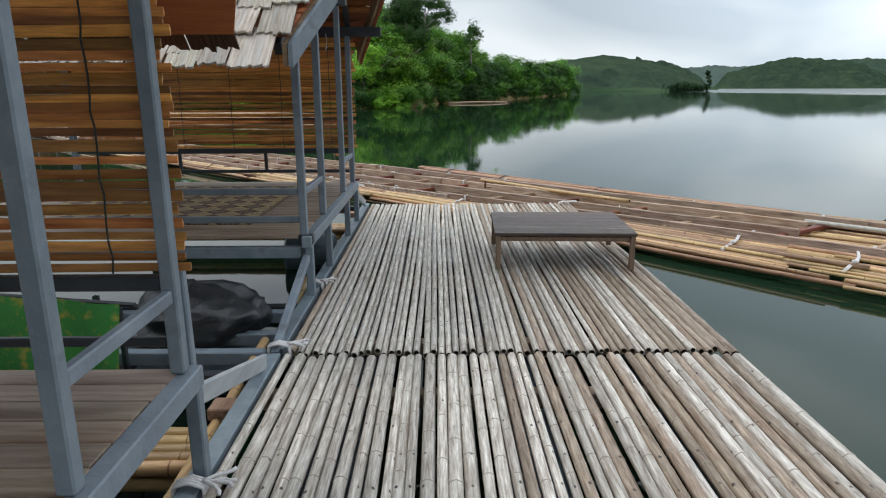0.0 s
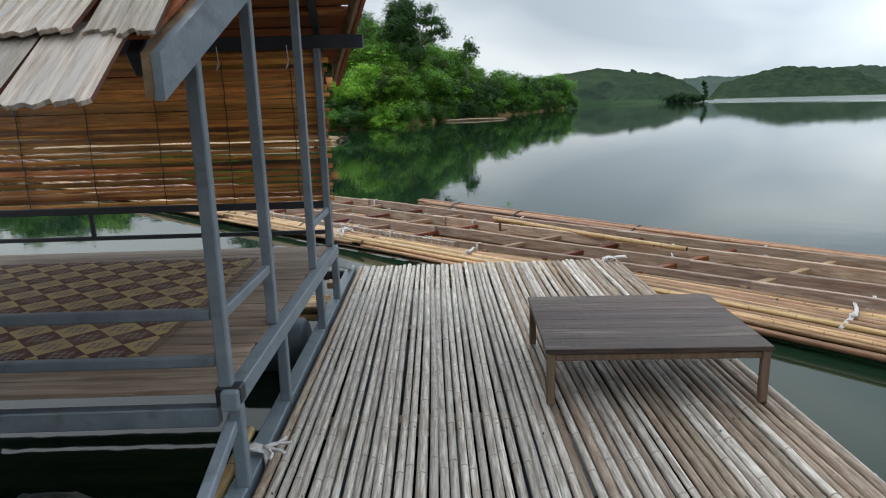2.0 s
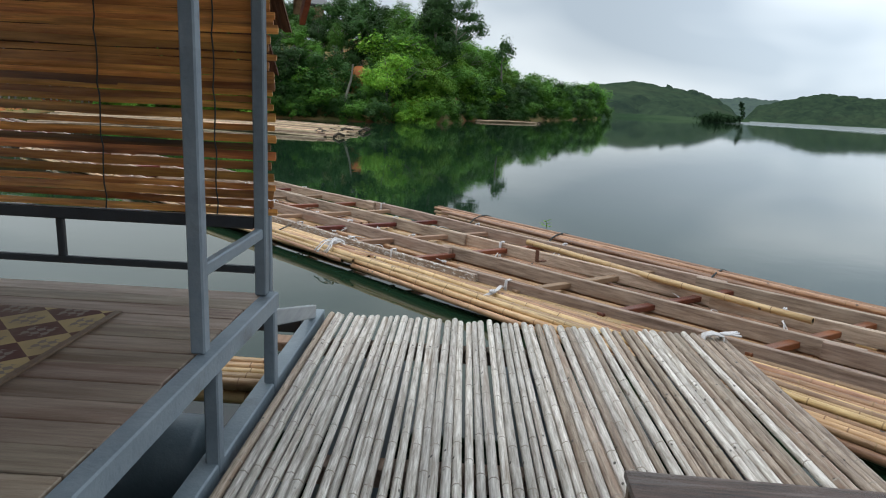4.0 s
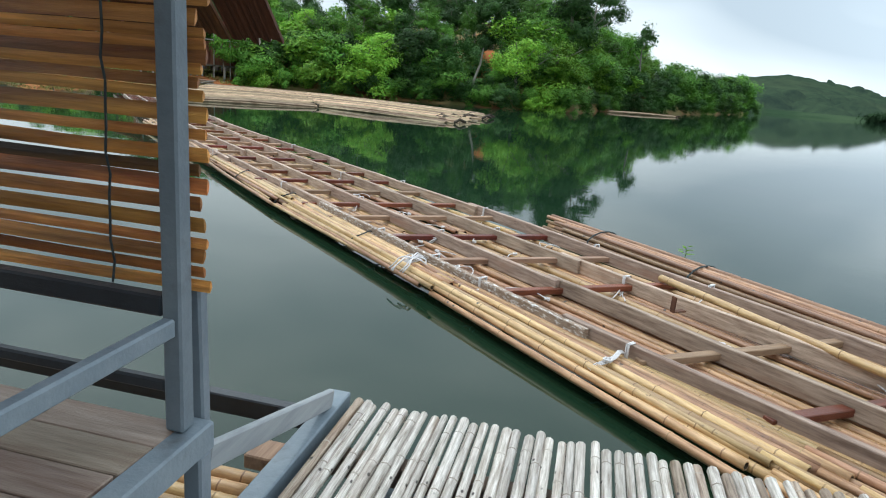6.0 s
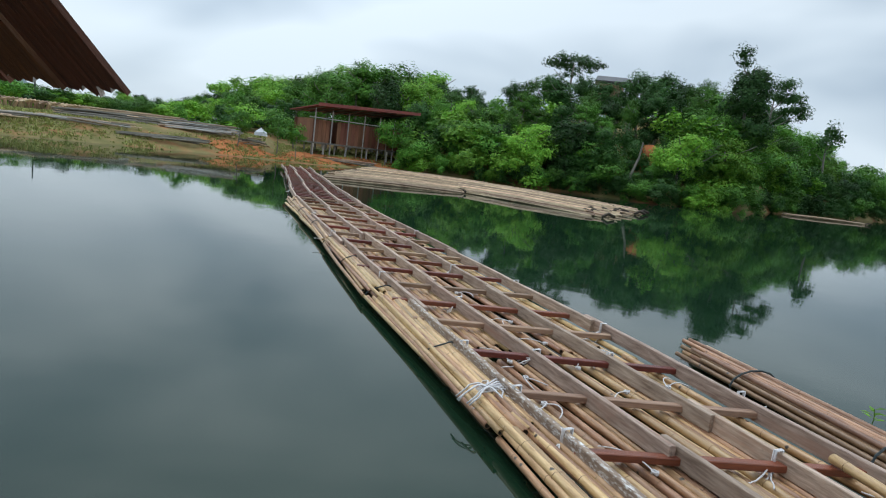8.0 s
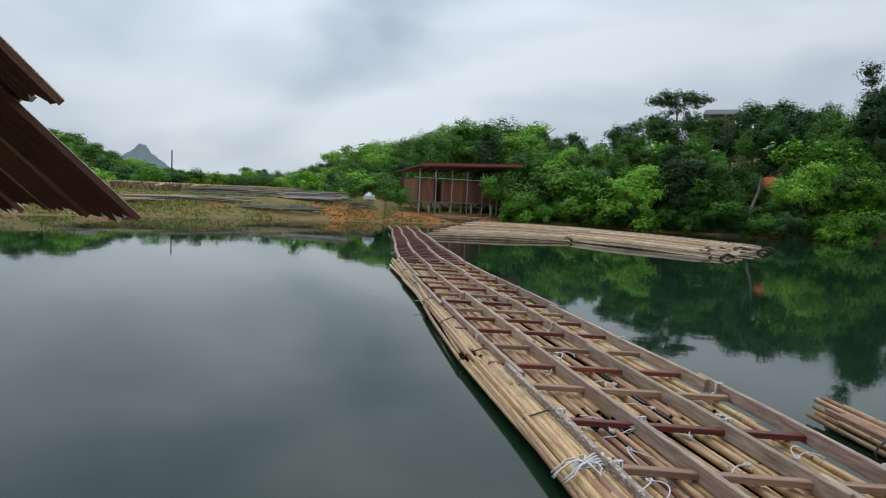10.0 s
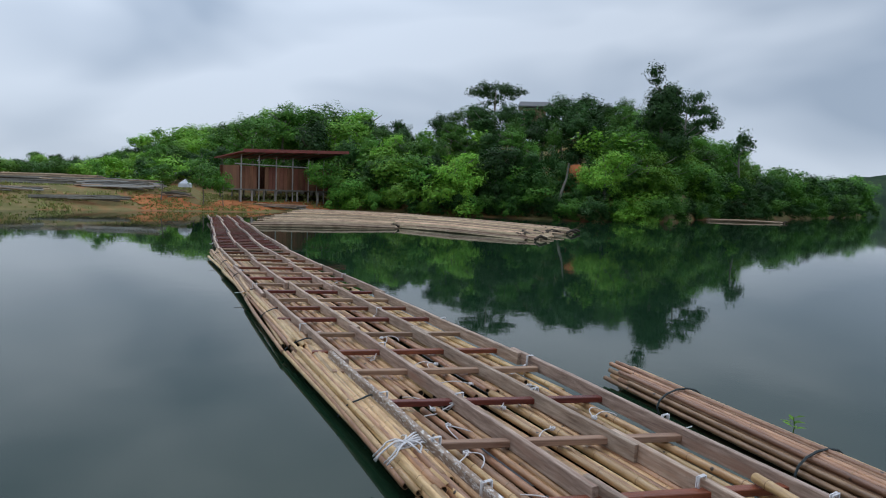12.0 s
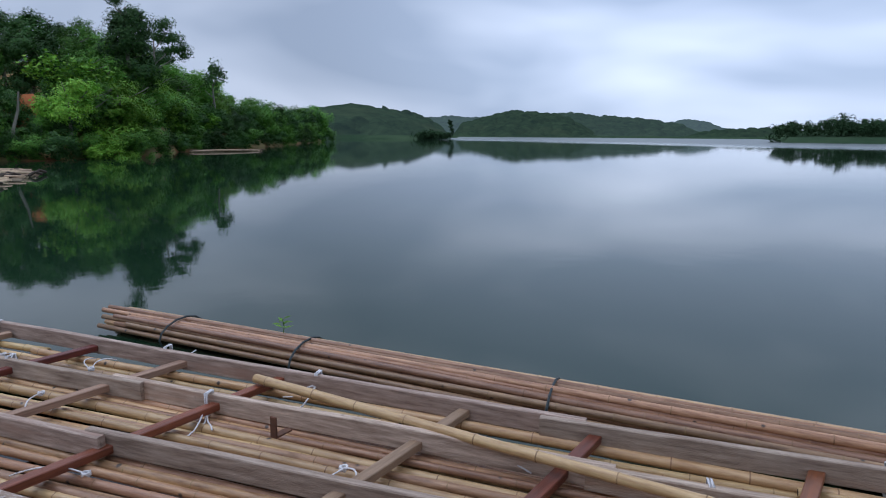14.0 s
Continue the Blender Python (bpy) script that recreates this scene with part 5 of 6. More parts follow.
def far_hill_material(name, haze_glow, tone):
    """Distant wooded slopes; aerial haze is put in as a faint blue-grey emission of their surface."""
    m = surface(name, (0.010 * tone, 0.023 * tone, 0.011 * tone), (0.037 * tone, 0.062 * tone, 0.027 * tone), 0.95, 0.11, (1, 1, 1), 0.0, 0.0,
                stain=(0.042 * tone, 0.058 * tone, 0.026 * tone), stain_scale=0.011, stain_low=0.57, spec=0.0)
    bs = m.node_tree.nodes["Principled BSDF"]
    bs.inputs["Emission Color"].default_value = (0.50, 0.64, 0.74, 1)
    bs.inputs["Emission Strength"].default_value = haze_glow
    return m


def far_hill(name, label, r0, r1, crest, haze_glow, trees=6.0, seed=0.0, tone=1.0):
    """A wooded ridge from its foot at r0 to its crest at r1; crest gives the elevation by bearing."""
    b0, b1 = crest[0][0], crest[-1][0]
    n, k = int(abs(b1 - b0) * 18), 34
    g = Geo()
    vs, fs = [], []
    for i in range(n + 1):
        b = b0 + (b1 - b0) * i / n
        zc = max(1.5 + r1 * math.tan(radians(interp(sorted(crest), b))), WATER_Z)
        for j in range(k + 1):
            u = j / k
            r = r0 + (r1 - r0) * u
            x, y = shore(r, b)
            d = noise.voronoi((x / trees / 1.6, y / trees / 1.6, seed))[0][0]
            fade = min(1.0, max(0.0, zc - WATER_Z) / (trees * 1.5)) * (0.35 + 0.65 * (noise.noise((x * 0.006, y * 0.006, seed + 4)) < 0.22))
            z = WATER_Z + (zc - WATER_Z) * (1 - (1 - u) ** 1.5) + trees * fade * (max(0.0, 0.9 - d * d * 1.3) - 0.45 + 0.35 * max(0.0, noise.noise((x * 0.05, y * 0.05, seed + 9)))) * min(1, j / 2)
            vs.append((x, y, max(z, WATER_Z - 0.3) if j else WATER_Z - 1.0))
        x, y = shore(r1 * 1.3, b)
        vs.append((x, y, WATER_Z - 1.0))
    k += 2
    fs = [(i * k + j, i * k + j + 1, (i + 1) * k + j + 1, (i + 1) * k + j) for i in range(n) for j in range(k - 1)]
    if b1 > b0:
        fs = [q[::-1] for q in fs]
    ob = new(name, g.add(vs, fs).mesh(name, far_hill_material(name + "_woods", haze_glow, tone)))
    tagged(ob, label, "hill", kind="structure")


def make_far_hills():
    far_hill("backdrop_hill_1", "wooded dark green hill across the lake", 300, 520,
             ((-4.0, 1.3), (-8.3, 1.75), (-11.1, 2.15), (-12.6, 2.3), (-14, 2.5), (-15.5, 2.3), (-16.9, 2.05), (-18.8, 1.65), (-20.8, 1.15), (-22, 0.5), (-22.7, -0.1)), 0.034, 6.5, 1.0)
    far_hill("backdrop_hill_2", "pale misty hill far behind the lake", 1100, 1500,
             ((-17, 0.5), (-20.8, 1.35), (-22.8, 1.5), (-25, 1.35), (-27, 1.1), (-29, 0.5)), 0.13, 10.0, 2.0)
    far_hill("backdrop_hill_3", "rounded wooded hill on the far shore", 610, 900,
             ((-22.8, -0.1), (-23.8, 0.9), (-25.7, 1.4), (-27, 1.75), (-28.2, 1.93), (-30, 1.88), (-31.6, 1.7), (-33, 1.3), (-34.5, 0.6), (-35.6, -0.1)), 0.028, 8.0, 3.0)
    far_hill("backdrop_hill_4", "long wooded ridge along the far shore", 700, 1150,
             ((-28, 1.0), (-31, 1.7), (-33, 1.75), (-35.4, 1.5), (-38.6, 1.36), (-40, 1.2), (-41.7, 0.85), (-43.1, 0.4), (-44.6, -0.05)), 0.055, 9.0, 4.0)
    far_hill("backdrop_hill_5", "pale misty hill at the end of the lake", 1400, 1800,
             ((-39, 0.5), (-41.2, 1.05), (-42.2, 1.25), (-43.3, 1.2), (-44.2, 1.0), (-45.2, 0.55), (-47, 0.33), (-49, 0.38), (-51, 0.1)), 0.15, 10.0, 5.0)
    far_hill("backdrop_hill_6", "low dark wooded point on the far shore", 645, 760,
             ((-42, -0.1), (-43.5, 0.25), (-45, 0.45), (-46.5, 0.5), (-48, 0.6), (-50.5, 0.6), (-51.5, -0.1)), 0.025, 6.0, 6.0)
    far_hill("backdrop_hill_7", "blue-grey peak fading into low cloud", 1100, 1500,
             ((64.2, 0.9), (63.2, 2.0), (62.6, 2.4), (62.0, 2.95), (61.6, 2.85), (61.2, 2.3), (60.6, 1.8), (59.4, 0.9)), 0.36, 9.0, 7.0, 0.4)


make_far_hills()


def far_forest():
    """Trees on the near point at the right and on the small headland, as one mass of leaf clumps."""
    rng = random.Random(55)
    g = Geo()

    def mass(x, y, z, h, w, n, size):
        lobes = [(Vector((rng.gauss(0, 0.35) * w, rng.gauss(0, 0.35) * w, h * rng.uniform(0.45, 0.9))), w * rng.uniform(0.25, 0.5)) for _ in range(4)] + [(Vector((0, 0, h * 0.3)), w * 0.45)]
        for i in range(n):
            c, q = lobes[i % 5]
            d = Vector((rng.gauss(0, 1), rng.gauss(0, 1), rng.gauss(0.2, 1))).normalized()
            leaf(g, Vector((x, y, z)) + c + d * q * rng.uniform(0.7, 1.05), (d + Vector((0, 0, 0.3))).normalized(), size * rng.uniform(0.6, 1.3), rng)

    for i in range(120):
        b = rng.uniform(-60, -49.0)
        x, y = shore(258 + rng.uniform(6, 26), b)
        mass(x, y, ground_z(x, y) - 0.3, rng.uniform(3.0, 6.0) * (1.35 if -53.8 < b < -52.2 else 1.0), rng.uniform(2.6, 4.2), 150, 0.75)
    for i in range(46):
        b, r = rng.uniform(-22.2, -20.0), rng.uniform(287, 297)
        x, y = shore(r, b)
        mass(x, y, WATER_Z, rng.uniform(1.4, 2.9) * (1.3 - 0.25 * abs(b + 21)), 3.2, 110, 0.8)
    for i in range(5):
        x, y = shore(291, -22.75 + rng.uniform(-0.08, 0.08))
        mass(x, y, WATER_Z + i * 1.5, 3.2, 2.1 - 0.3 * i, 150, 0.7)
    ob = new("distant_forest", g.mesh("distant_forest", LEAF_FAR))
    tagged(ob, "dark green trees on the far points of the lake", "forest", kind="stuff")


far_forest()


# ---- shore buildings and stacks ----
def make_shed():
    a, c = Vector((-32.13, 48.15, 0)), Vector((-28.17, 56.98, 0))
    d = c - a
    t = thing("stilt_shed", "long red-brown plank shed on stilts with a rusty roof", "shed", (a.x, a.y, 0), math.degrees(math.atan2(d.y, d.x)))
    ln, dp = d.length, 3.4
    for i in range(10):
        xx = 0.35 + (ln - 0.7) * i / 9
        for yy in (0.1, dp):
            part("stilt", Geo().tube([(xx, yy, -0.6), (xx, yy, 1.05)], 0.075, 7), CONCRETE if i % 2 else BARK, t)
    part("platform", Geo().box(ln / 2 + 0.2, dp / 2, 1.05, ln - 0.3, dp + 0.2, 0.12), BARK, t)
    n = 26
    pm = Geo().box(0, 0, 0, (ln - 1.0) / n - 0.012, 0.04, 1.75, ch=0.004).mesh("wall_plank", SHED_WALL)
    for i in range(n):
        if i in (4, 5):
            continue
        part("wall_plank", pm, None, t, m=pose(0.6 + (ln - 1.0) * (i + 0.5) / n, 0.45, 1.99))
    part("wall", Geo().box(ln / 2, dp, 2.0, ln - 0.6, 0.06, 1.8), SHED_WALL, t)
    for xx in (0.5, ln - 0.4):
        part("wall", Geo().box(xx, dp / 2 + 0.2, 2.0, 0.06, dp - 0.6, 1.8), SHED_WALL, t)
    part("eave_rail", Geo().bar((-0.1, 0.0, 2.98), (ln, 0.0, 2.98), 0.07, 0.07), CONCRETE, t)
    for i in range(7):
        xx = 0.4 + (ln - 0.8) * i / 6
        part("pillar", Geo().tube([(xx, 0.02, -0.5), (xx, 0.02, 3.7)], 0.05, 6), CONCRETE, t)
    g = Geo()
    q = [Vector((0.1, -0.9, 3.95)), Vector((ln - 0.05, -0.9, 4.42)), Vector((ln - 0.1, dp + 0.6, 3.95)), Vector((0.1, dp + 0.6, 3.5))]
    g.add(q + [p - Vector((0, 0, 0.07)) for p in q], [(0, 1, 2, 3), (7, 6, 5, 4), (0, 4, 5, 1), (1, 5, 6, 2), (2, 6, 7, 3), (3, 7, 4, 0)])
    part("roof", g, SHED_ROOF, t)
    for i in range(8):
        u = (i + 0.5) / 8
        part("rafter", Geo().bar(q[0].lerp(q[1], u) - Vector((0, 0, 0.13)), q[3].lerp(q[2], u) - Vector((0, 0, 0.13)), 0.06, 0.1), BARK, t)
    part("roof_edge", Geo().bar(q[0] + Vector((0, -0.03, 0)), q[1] + Vector((0, -0.03, 0)), 0.05, 0.24), SHED_ROOF, t)


make_shed()


def make_house():
    x, y = shore(86, 13.9)
    t = thing("hill_house", "grey house with dark roof among the hilltop trees", "house", (x, y, 0.5), 14)
    part("wall", Geo().box(0, 0, 10.2, 3.0, 2.8, 3.6), BARE_WOOD, t, "tan rendered wall")
    g = Geo()
    g.add([(-2.1, -2, 12.3), (2.1, -2, 12.3), (1.9, 0, 13.1), (-1.9, 0, 13.1), (-2.1, 2, 12.3), (2.1, 2, 12.3), (-2.1, -2, 12.15), (2.1, -2, 12.15), (2.1, 2, 12.15), (-2.1, 2, 12.15)],
          [(0, 1, 2, 3), (3, 2, 5, 4), (6, 9, 8, 7), (0, 6, 7, 1), (4, 5, 8, 9), (0, 3, 4, 9, 6), (1, 7, 8, 5, 2)])
    part("roof", g, DARK_ROOF, t)


make_house()


def stack(name, label, cat, r, b, turn, ln, high, n, wide, mat, seed):
    """Poles heaped on the bank, lying more or less one way."""
    rng = random.Random(seed)
    x, y = shore(r, b)
    z = ground_z(x, y)
    t = thing(name, label, cat, (x, y, z - 0.08), turn)
    for i in range(n):
        v = rng.uniform(-1, 1)
        zz = 0.04 + high * (1 - v * v) * rng.random() ** 0.6
        half = ln * rng.uniform(0.22, 0.45)
        o = rng.uniform(-0.5, 0.5) * (ln - 2 * half)
        k = rng.gauss(0, 0.05) * half
        yy = v * wide
        part("pole", Geo().tube([(o - half, yy - k, zz), (o, yy, zz + 0.05), (o + half, yy + k, zz + rng.uniform(-0.12, 0.1))], rng.uniform(0.035, 0.06), 5), rng.choice((mat, mat, FAR_BAMBOO, BARK)), t)


stack("bamboo_stack", "heap of dry bamboo poles on the bank", "bamboo stack", 57, 53.2, 52, 8, 0.9, 80, 1.6, FAR_BAMBOO, 1)
stack("bamboo_stack", "low heap of grey bamboo poles on the bank", "bamboo stack", 51, 48.0, 30, 5.5, 0.55, 60, 1.5, GREY_WOOD, 2)
stack("bamboo_stack", "scattered grey poles lying on the grass", "bamboo stack", 48, 58.0, 62, 9, 0.08, 18, 2.2, GREY_WOOD, 3)
stack("bamboo_stack", "long flat heap of browned bamboo poles on the bank", "bamboo stack", 54, 54.5, 57, 8, 0.6, 70, 1.7, BARK, 4)
stack("bamboo_stack", "loose brown poles spread on the red soil", "bamboo stack", 47, 51.0, 50, 6, 0.15, 24, 1.5, BARK, 5)
stack("bamboo_stack", "loose pale poles spread on the grass", "bamboo stack", 46, 64.5, 66, 7, 0.12, 20, 1.6, FAR_BAMBOO, 6)
stack("bamboo_stack", "broken planks and poles beside the sunshade", "bamboo stack", 49, 44.0, 75, 2.6, 0.45, 22, 0.7, BARE_WOOD, 7)
stack("bamboo_stack", "poles and scrap timber on the clay below the shed", "bamboo stack", 49.5, 36.0, 20, 4.5, 0.25, 22, 1.2, BARE_WOOD, 8)
stack("rubble_heap", "grey rubble and poles at the water's edge", "rubble heap", 45, 66.2, 50, 2.2, 0.5, 24, 0.9, GREY_WOOD, 9)


def log_row():
    rng = random.Random(6)
    x, y = shore(58, 60.5)
    t = thing("log_row", "row of short pale logs stacked along the bank", "log pile", (x, y, ground_z(x, y)), 60)
    for i in range(70):
        xx = -4.6 + i * 0.132
        hh = rng.uniform(0.45, 0.62)
        part("log", Geo().tube([(xx, 0.35, 0), (xx + rng.uniform(-0.2, 0.2), 0, hh)], 0.09, 6), FAR_BAMBOO, t)
        if i % 2:
            part("log", Geo().tube([(xx, 0.1, 0.5), (xx + 0.5, rng.uniform(-0.3, 0.3), 0.72)], 0.08, 6), FAR_BAMBOO, t)


log_row()


def bank_grass():
    """Tufts over the cleared bank."""
    rng = random.Random(17)
    g = Geo()
    for _ in range(15000):
        b = rng.uniform(32, 76)
        r = interp(SHORE, b) + rng.uniform(0.3, 17)
        x, y = shore(r, b)
        if noise.noise((x * 0.30, y * 0.30, 7.0)) < rng.gauss(0.0, 0.16):
            continue
        z = ground_z(x, y)
        hh = rng.uniform(0.04, 0.15) * (2.2 if rng.random() < 0.05 else 1)
        for _ in range(5):
            a = rng.uniform(0, 6.28)
            d = Vector((math.cos(a), math.sin(a), 0))
            w = d.cross(Vector((0, 0, 1))) * 0.045
            p = Vector((x, y, z)) + d * rng.uniform(0, 0.2)
            g.add([p - w, p + w, p + d * hh * 0.5 + Vector((0, 0, hh))], [(0, 1, 2)])
    ob = new("bank_grass", g.mesh("bank_grass", GRASS))
    tagged(ob, "tufts of green grass on the cleared bank", "grass", kind="stuff")


bank_grass()


def small_shore_things():
    x, y = shore(41.6, 63.4)
    t = thing("small_boat", "small pink-red boat pulled up at the water's edge", "boat", (x, y, WATER_Z), 70)
    g = Geo()
    prof = ((-0.7, 0.06), (-0.45, 0.2), (0.0, 0.26), (0.45, 0.2), (0.7, 0.06))
    vs = []
    for px, w in prof:
        vs += [(px, -w, 0.2), (px, -w * 0.6, 0.02), (px, w * 0.6, 0.02), (px, w, 0.2)]
    fs = [(i * 4 + j, (i + 1) * 4 + j, (i + 1) * 4 + j + 1, i * 4 + j + 1) for i in range(4) for j in range(3)]
    g.add(vs, fs)
    part("hull", g, PINK, t)
    part("thwart", Geo().box(0, 0, 0.19, 0.12, 0.46, 0.03), PINK, t)
    x, y = shore(76, 59.7)
    t = thing("utility_pole", "thin dark pole standing behind the bank", "pole", (x, y, ground_z(x, y)))
    part("pole", Geo().tube([(0, 0, 0), (0, 0, 5.2 - ground_z(x, y))], [0.09, 0.06], 8), DARK_STEEL, t)
    x, y = shore(50.5, 43.4)
    t = thing("beach_umbrella", "faded white sunshade on the red bank", "sunshade", (x, y, ground_z(x, y)))
    part("pole", Geo().tube([(0, 0, 0), (0, 0, 1.0)], 0.025, 6), DARK_STEEL, t)
    for nm, mt, a0 in (("canopy", WHITE_CLOTH, 0), ("canopy_gore", WHITE_CLOTH, math.pi)):
        g = Geo()
        an = [a0 + math.pi * i / 6 for i in range(7)]
        g.add([(0, 0, 1.05)] + [(0.45 * math.cos(a), 0.45 * math.sin(a), 0.72) for a in an] + [(0.5 * math.cos(a), 0.5 * math.sin(a), 0.45) for a in an],
              [(0, i + 1, i + 2) for i in range(6)] + [(i + 1, i + 8, i + 9, i + 2) for i in range(6)])
        part(nm, g, mt, t)
    # clay bank under the shed and the bare patch on the slope
    g = Geo()
    n, k = 60, 12
    for i in range(n + 1):
        for j in range(k + 1):
            b = 30.2 + 16.5 * i / n + 2.2 * noise.noise((j * 0.35, i * 0.3, 9.0))
            edge = 0.35 * noise.noise((b * 0.6, j * 0.5, 3.0))
            x, y = shore(interp(SHORE, b) + 0.4 + 6.2 * j / k * (0.75 + 0.6 * noise.noise((i * 0.13, 4.0, 2.0))) + edge * 2, b)
            rim = i in (0, n) or j in (0, k)
            g.v.append((x, y, ground_z(x, y) + (-0.08 if rim else 0.03 + 0.12 * noise.noise((x * 0.8, y * 0.8, 0.0)))))
    for i in range(n):
        for j in range(k):
            a = i * (k + 1) + j
            g.f.append((a, a + 1, a + k + 2, a + k + 1))
            g.k.append(0)
    tagged(new("clay_slope", g.mesh("clay_slope", CLAY, True)), "bare red clay slope under the stilt shed", "clay bank", kind="structure")
    for r, b, w, h, nm in ((58.6, 9.8, 2.0, 2.3, "clay_bank"),):
        x, y = shore(r, b)
        g = Geo()
        n, k = 18, 8
        vs, fs = [], []
        for j in range(k + 1):
            for i in range(n):
                a = 2 * math.pi * i / n
                q = j / k
                rr = w * math.sqrt(max(0.0, 1 - q ** 1.6)) * (1 + 0.5 * noise.noise((math.cos(a) * 2.3, math.sin(a) * 2.3, q * 4 + r)))
                vs.append((rr * math.cos(a), rr * math.sin(a) * 0.55, h * q + 0.4 * noise.noise((rr * math.cos(a) * 1.5, rr * math.sin(a) * 1.5, 1.0))))
        for j in range(k):
            for i in range(n):
                i2 = (i + 1) % n
                fs.append((j * n + i, j * n + i2, (j + 1) * n + i2, (j + 1) * n + i))
        g.add(vs, fs)
        ob = new(nm, g.mesh(nm, CLAY, True))
        ob.matrix_basis = pose(x, y, ground_z(x, y) - 0.45, 0, 0, b)
        tagged(ob, "bare orange clay bank", "clay bank", kind="structure")


small_shore_things()


# ---- between and under the huts ----
def make_edge_boards():
    for y0, y1 in ((-2.6, 4.70), (4.76, 9.62)):
        t = thing("side_board", "blue-grey painted board along the edge of the deck", "board", (-0.955, y0, 0), group="deck side boards")
        part("board", Geo().box(0, (y1 - y0) / 2, -0.045, 0.085, y1 - y0, 0.09), GREY_PAINT, t)


make_edge_boards()


def make_mat():
    m = bpy.data.materials.new("woven_mat_pattern")
    m.use_nodes = True
    nt = m.node_tree
    nd = nt.nodes
    bs = nd["Principled BSDF"]
    bs.inputs["Roughness"].default_value = 0.85
    co = nd.new("ShaderNodeTexCoord")
    mp = nd.new("ShaderNodeMapping")
    mp.inputs["Rotation"].default_value = (0, 0, radians(45))
    link(nt, co.outputs["Object"], mp.inputs[0])
    ck = nd.new("ShaderNodeTexChecker")
    ck.inputs["Scale"].default_value = 6.0
    ck.inputs["Color1"].default_value = (0.40, 0.30, 0.14, 1)
    ck.inputs["Color2"].default_value = (0.085, 0.03, 0.024, 1)
    link(nt, mp.outputs[0], ck.inputs["Vector"])
    # a small stepped motif in the middle of each square
    off = nd.new("ShaderNodeMapping")
    off.inputs["Location"].default_value = (0.5 / 6.0, 0.5 / 6.0, 0)
    link(nt, mp.outputs[0], off.inputs[0])
    vo = nd.new("ShaderNodeTexVoronoi")
    vo.voronoi_dimensions = "2D"
    vo.distance = "MANHATTAN"
    vo.inputs["Scale"].default_value = 6.0
    vo.inputs["Randomness"].default_value = 0.0
    link(nt, off.outputs[0], vo.inputs["Vector"])
    inside = nd.new("ShaderNodeMath")
    inside.operation = "LESS_THAN"
    inside.inputs[1].default_value = 0.42
    link(nt, vo.outputs["Distance"], inside.inputs[0])
    fine = nd.new("ShaderNodeTexChecker")
    fine.inputs["Scale"].default_value = 36.0
    fine.inputs["Color1"].default_value = (1, 1, 1, 1)
    fine.inputs["Color2"].default_value = (0.1, 0.1, 0.1, 1)
    link(nt, mp.outputs[0], fine.inputs["Vector"])
    ml = nd.new("ShaderNodeMath")
    ml.operation = "MULTIPLY"
    link(nt, inside.outputs[0], ml.inputs[0])
    link(nt, fine.outputs[0], ml.inputs[1])
    mx = nd.new("ShaderNodeMix")
    mx.data_type = "RGBA"
    link(nt, ml.outputs[0], mx.inputs[0])
    link(nt, ck.outputs[0], mx.inputs[6])
    mx.inputs[7].default_value = (0.19, 0.155, 0.13, 1)
    # worn and faded in patches
    n = nd.new("ShaderNodeTexNoise")
    n.inputs["Scale"].default_value = 5
    n.inputs["Detail"].default_value = 5
    link(nt, co.outputs["Object"], n.inputs["Vector"])
    wear = nd.new("ShaderNodeMapRange")
    wear.inputs["From Min"].default_value, wear.inputs["From Max"].default_value = 0.4, 0.75
    wear.inputs["To Max"].default_value = 0.55
    link(nt, n.outputs["Fac"], wear.inputs["Value"])
    m2 = nd.new("ShaderNodeMix")
    m2.data_type = "RGBA"
    link(nt, wear.outputs[0], m2.inputs[0])
    link(nt, mx.outputs[2], m2.inputs[6])
    m2.inputs[7].default_value = (0.20, 0.15, 0.105, 1)
    link(nt, m2.outputs[2], bs.inputs["Base Color"])
    for y0, lb in ((HUT2_Y, "brown and cream patterned woven mat on the hut floor"), (HUT1_Y, "patterned woven mat on the near hut's floor")):
        t = thing("floor_mat", lb, "mat", (-2.45, y0 + 1.32, FLOOR_Z))
        part("mat", Geo().box(0, 0, 0.004, 1.98, 1.95, 0.008, ch=0.002), m, t)
        for sx in (-1, 1):
            part("hem", Geo().box(sx * 0.99, 0, 0.006, 0.03, 1.96, 0.010, ch=0.002), TABLE_LEG, t)


make_mat()


def lump(w, d, h, seed, n=28, k=14, rough=0.22):
    """A crumpled sheet thrown over a heap."""
    g = Geo()
    vs, fs = [], []
    for j in range(k + 1):
        q = j / k
        for i in range(n):
            a = 2 * math.pi * i / n
            rr = math.cos(q * math.pi / 2) ** 0.6
            nn = noise.noise((math.cos(a) * 1.7 + seed, math.sin(a) * 1.7, q * 2.2)) + 0.5 * abs(noise.noise((math.cos(a) * 5, math.sin(a) * 5 + seed, q * 6)))
            rr *= 1 + rough * nn
            vs.append((w * rr * math.cos(a), d * rr * math.sin(a), h * (q ** 0.8) * (1 + 0.3 * rough * nn) + 0.04 * abs(noise.noise((a * 3, q * 7, seed)))))
    for j in range(k):
        for i in range(n):
            i2 = (i + 1) % n
            fs.append((j * n + i, j * n + i2, (j + 1) * n + i2, (j + 1) * n + i))
    g.add(vs, fs)
    return g


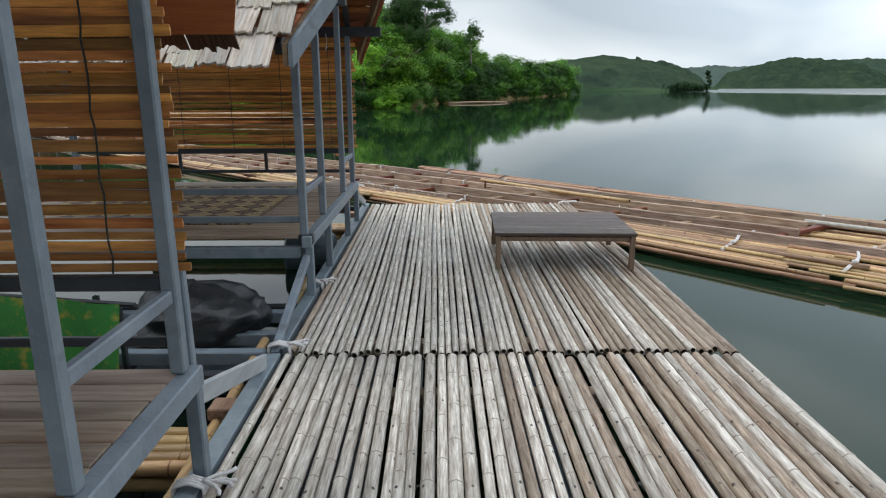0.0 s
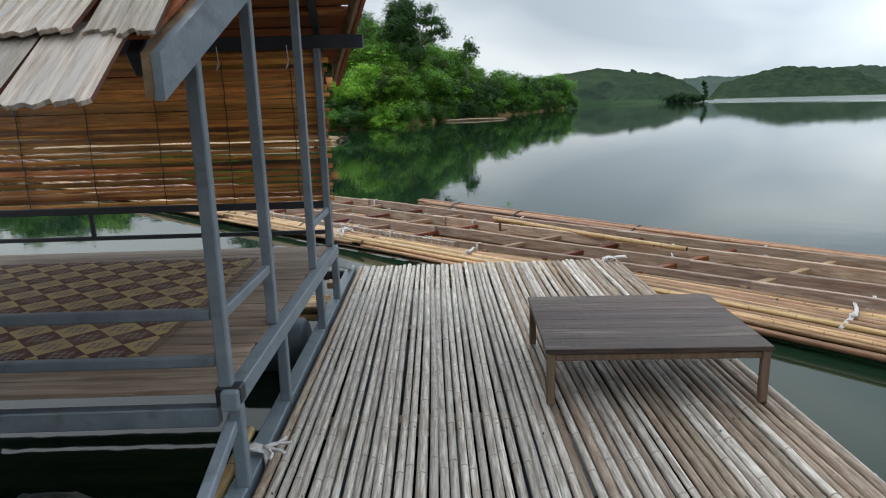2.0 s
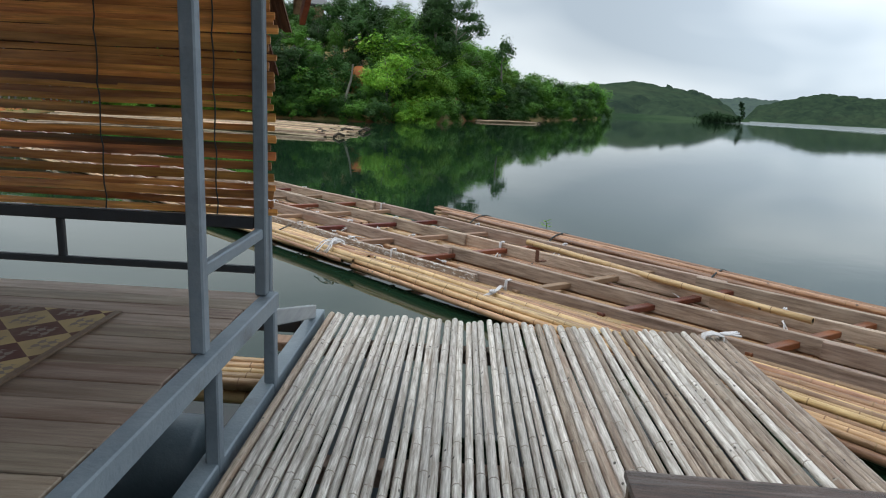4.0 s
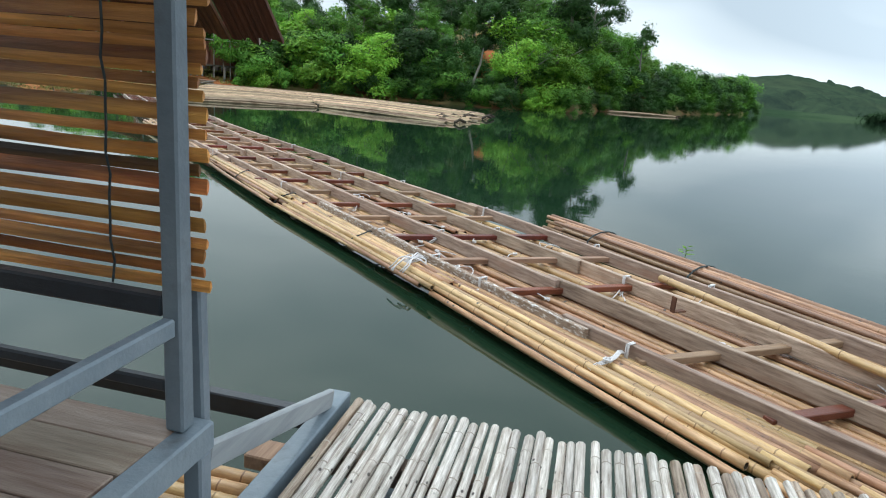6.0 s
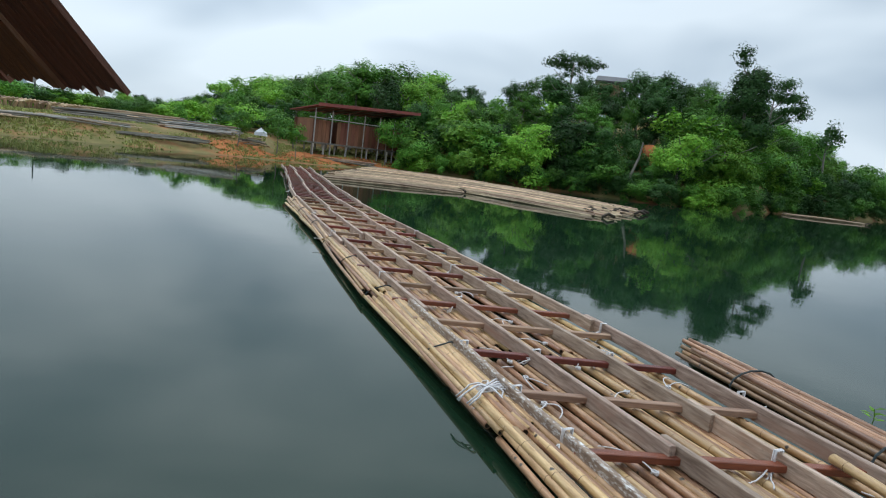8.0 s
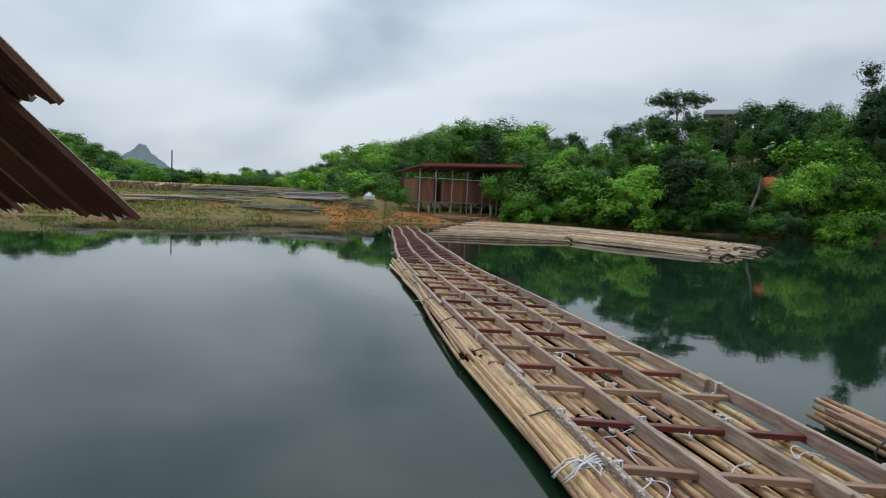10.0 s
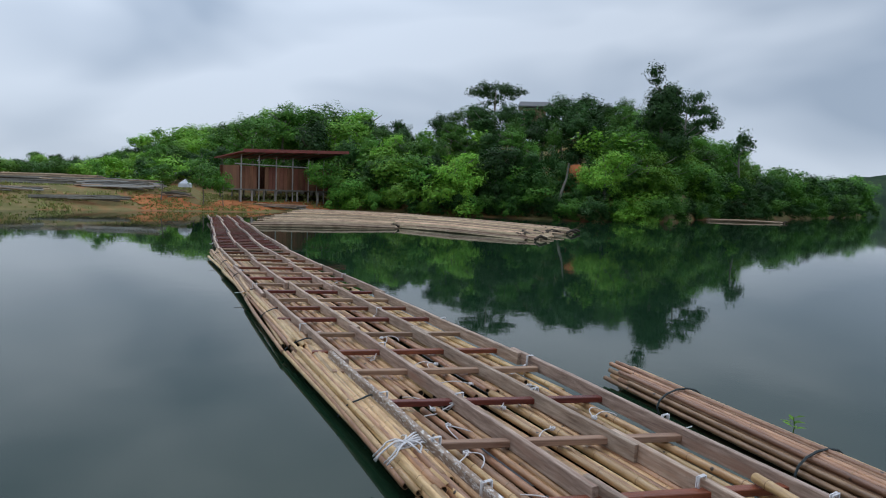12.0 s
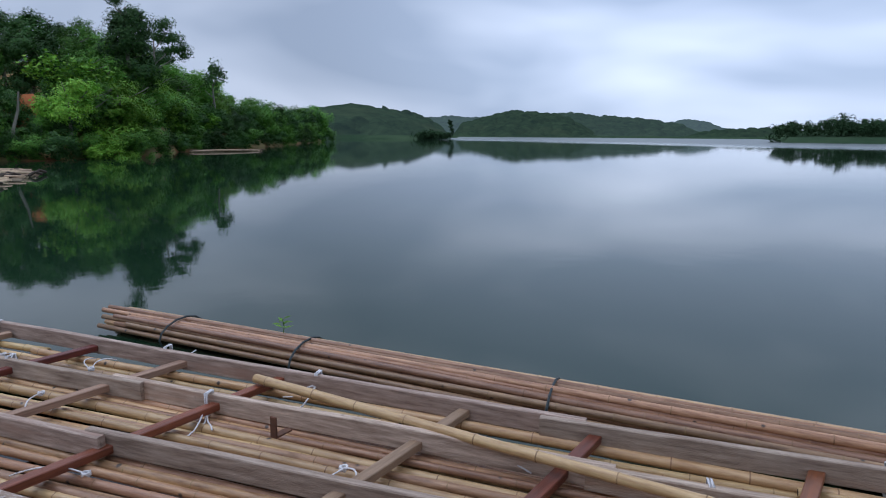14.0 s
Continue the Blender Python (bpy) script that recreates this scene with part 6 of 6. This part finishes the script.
def make_gangway():
    t = thing("steel_frame", "blue-grey beams bridging the water between the huts", "frame", (-0.955, 4.6, 0))
    for y, z, mt in ((0.12, -0.03, GREY_PAINT), (0.45, -0.05, GREY_PAINT), (0.85, -0.05, GREY_PAINT), (1.12, -0.10, DARK_STEEL)):
        part("beam", Geo().bar((-0.05, y, z), (-3.3, y, z), 0.07, 0.08), mt, t)
    for x in (-0.9, -1.9, -2.9):
        part("tie_beam", Geo().bar((x, 0.0, -0.13), (x, 1.25, -0.13), 0.06, 0.06), DARK_STEEL, t)
    part("strut", Geo().bar((0.0, 1.2, 0.30), (0.0, 0.12, -0.02), 0.05, 0.05), GREY_PAINT, t)
    part("pontoon", Geo().tube([(-0.25, 0.62, -0.33), (-3.2, 0.62, -0.33)], 0.2, 14), FLOAT, t, smooth=True)
    # corner planks that tie the huts to the deck
    for y0 in (HUT2_Y, HUT1_Y):
        p = thing("corner_plank", "grey plank from the hut's corner to the deck edge", "plank", (-0.955, y0 + 2.67, 0), group="corner planks")
        part("plank", Geo().bar((0.0, 0.10, 0.305), (0.0, 1.04, 0.028), 0.03, 0.085), PALE_GREY, p)
        part("beam", Geo().bar((-2.8, 0.97, -0.045), (-0.06, 0.97, -0.045), 0.06, 0.09), DARK_STEEL, p)
        part("block", Geo().box(-0.10, 0.66, -0.05, 0.13, 0.13, 0.06), BARE_WOOD, p)
        rng = random.Random(3)
        c = thing("bamboo_bundle", "yellow bamboo canes under the hut's edge", "bamboo bundle", (-0.99, y0 + 3.05, -0.2), group="hut floats")
        me = bamboo(2.4, 0.036, rng, 8, 0.4).mesh("cane", [RAFT_BAMBOO, HOLLOW_AND_BINDING, RAFT_NODE], True)
        for i in range(9):
            part("cane", me, None, c, m=pose(rng.uniform(-0.05, 0.03), (i % 5) * 0.078, (i // 5) * -0.075, 0, rng.uniform(0, 360), 90))
        f = thing("float_drum", "blue-grey float drum under the hut", "float", (-1.15, y0 + 2.42, -0.3), group="hut floats")
        part("drum", Geo().tube([(0, 0, 0), (-0.03, 0, 0), (-0.5, 0, 0), (-0.53, 0, 0)], [0.19, 0.22, 0.22, 0.19], 16), FLOAT, f, smooth=True)


make_gangway()


def make_edge_canes():
    rng = random.Random(41)
    for a, b in (((-1.11, 3.0, -0.19), (-1.055, 4.92, -0.015)), ((-1.11, 5.3, -0.19), (-1.05, 6.26, -0.01))):
        t = thing("bamboo_pole", "yellow bamboo cane lashed along the deck's edge", "bamboo pole", a, group="edge canes")
        d = Vector(b) - Vector(a)
        part("cane", bamboo(d.length, 0.03, rng, 10, 0.38, 0.01, 0.1), [RAFT_BAMBOO, HOLLOW_AND_BINDING, RAFT_NODE], t, m=along((0, 0, 0), d), smooth=True)


make_edge_canes()
bag = thing("plastic_sheet", "crumpled black plastic sheet over a heap beside the hut", "tarpaulin", (-1.56, 5.2, -0.05))
part("sheet", lump(0.45, 0.32, 0.31, 3.0, 44, 20, 0.34), TARP, bag, smooth=True)


def make_green_cloth():
    m = surface("green_printed_cloth", (0.03, 0.22, 0.04), (0.06, 0.32, 0.06), 0.7, 3, (1, 1, 1), 0.2, 0.0, stain=(0.50, 0.38, 0.06), stain_scale=14, stain_low=0.53)
    t = thing("green_cloth", "bright green cloth with golden print hung over a low rail", "cloth", (-2.25, 4.55, -0.05))
    g = Geo()
    n, k = 30, 10
    for j in range(k + 1):
        for i in range(n + 1):
            u, v = i / n, j / k
            g.v.append((-0.62 + 1.15 * u, 0.03 * math.sin(u * 17 + v * 2) * (1 - 0.5 * v) - 0.07 * (1 - v), 0.50 * v - 0.10 * u * v))
    for j in range(k):
        for i in range(n):
            a = j * (n + 1) + i
            g.f.append((a, a + 1, a + n + 2, a + n + 1))
            g.k.append(0)
    part("cloth", g, m, t, smooth=True)
    part("rail", Geo().tube([(-0.7, 0.03, 0.49), (0.6, 0.03, 0.385)], 0.015, 6), DARK_STEEL, t)
    for x, z in ((-0.6, 0.48), (0.5, 0.39)):
        part("post", Geo().box(x, 0.05, z / 2 - 0.02, 0.03, 0.03, z), DARK_STEEL, t)


make_green_cloth()


def make_ropes():
    rng = random.Random(12)
    for x, y, z in ((-0.93, 4.75, 0.03), (-0.95, 3.42, 0.02), (-0.96, 6.0, 0.03), (1.62, 9.5, 0.02)):
        t = thing("rope_knot", "white rope lashed round the deck edge board", "rope", (x, y, z), group="white ropes")
        g = Geo()
        for k in range(4):
            yy = -0.03 + k * 0.016
            g.tube([(-0.06, yy, -0.12), (-0.055, yy, 0.0), (0.0, yy + 0.01, 0.012), (0.06, yy, 0.0), (0.065, yy, -0.1)], 0.008, 6)
        part("lashing", g, ROPE, t, smooth=True)
        g = Geo()
        for k in range(4):
            a = rng.uniform(-0.6, 0.6)
            p = Vector((0.05, 0, 0.012))
            pts = []
            for i in range(7):
                pts.append(p.copy())
                p += Vector((math.cos(a), math.sin(a), 0)) * 0.022
                a += rng.uniform(-0.7, 0.7)
            g.tube(pts, 0.008, 6)
        part("loose_end", g, ROPE, t, smooth=True)


make_ropes()
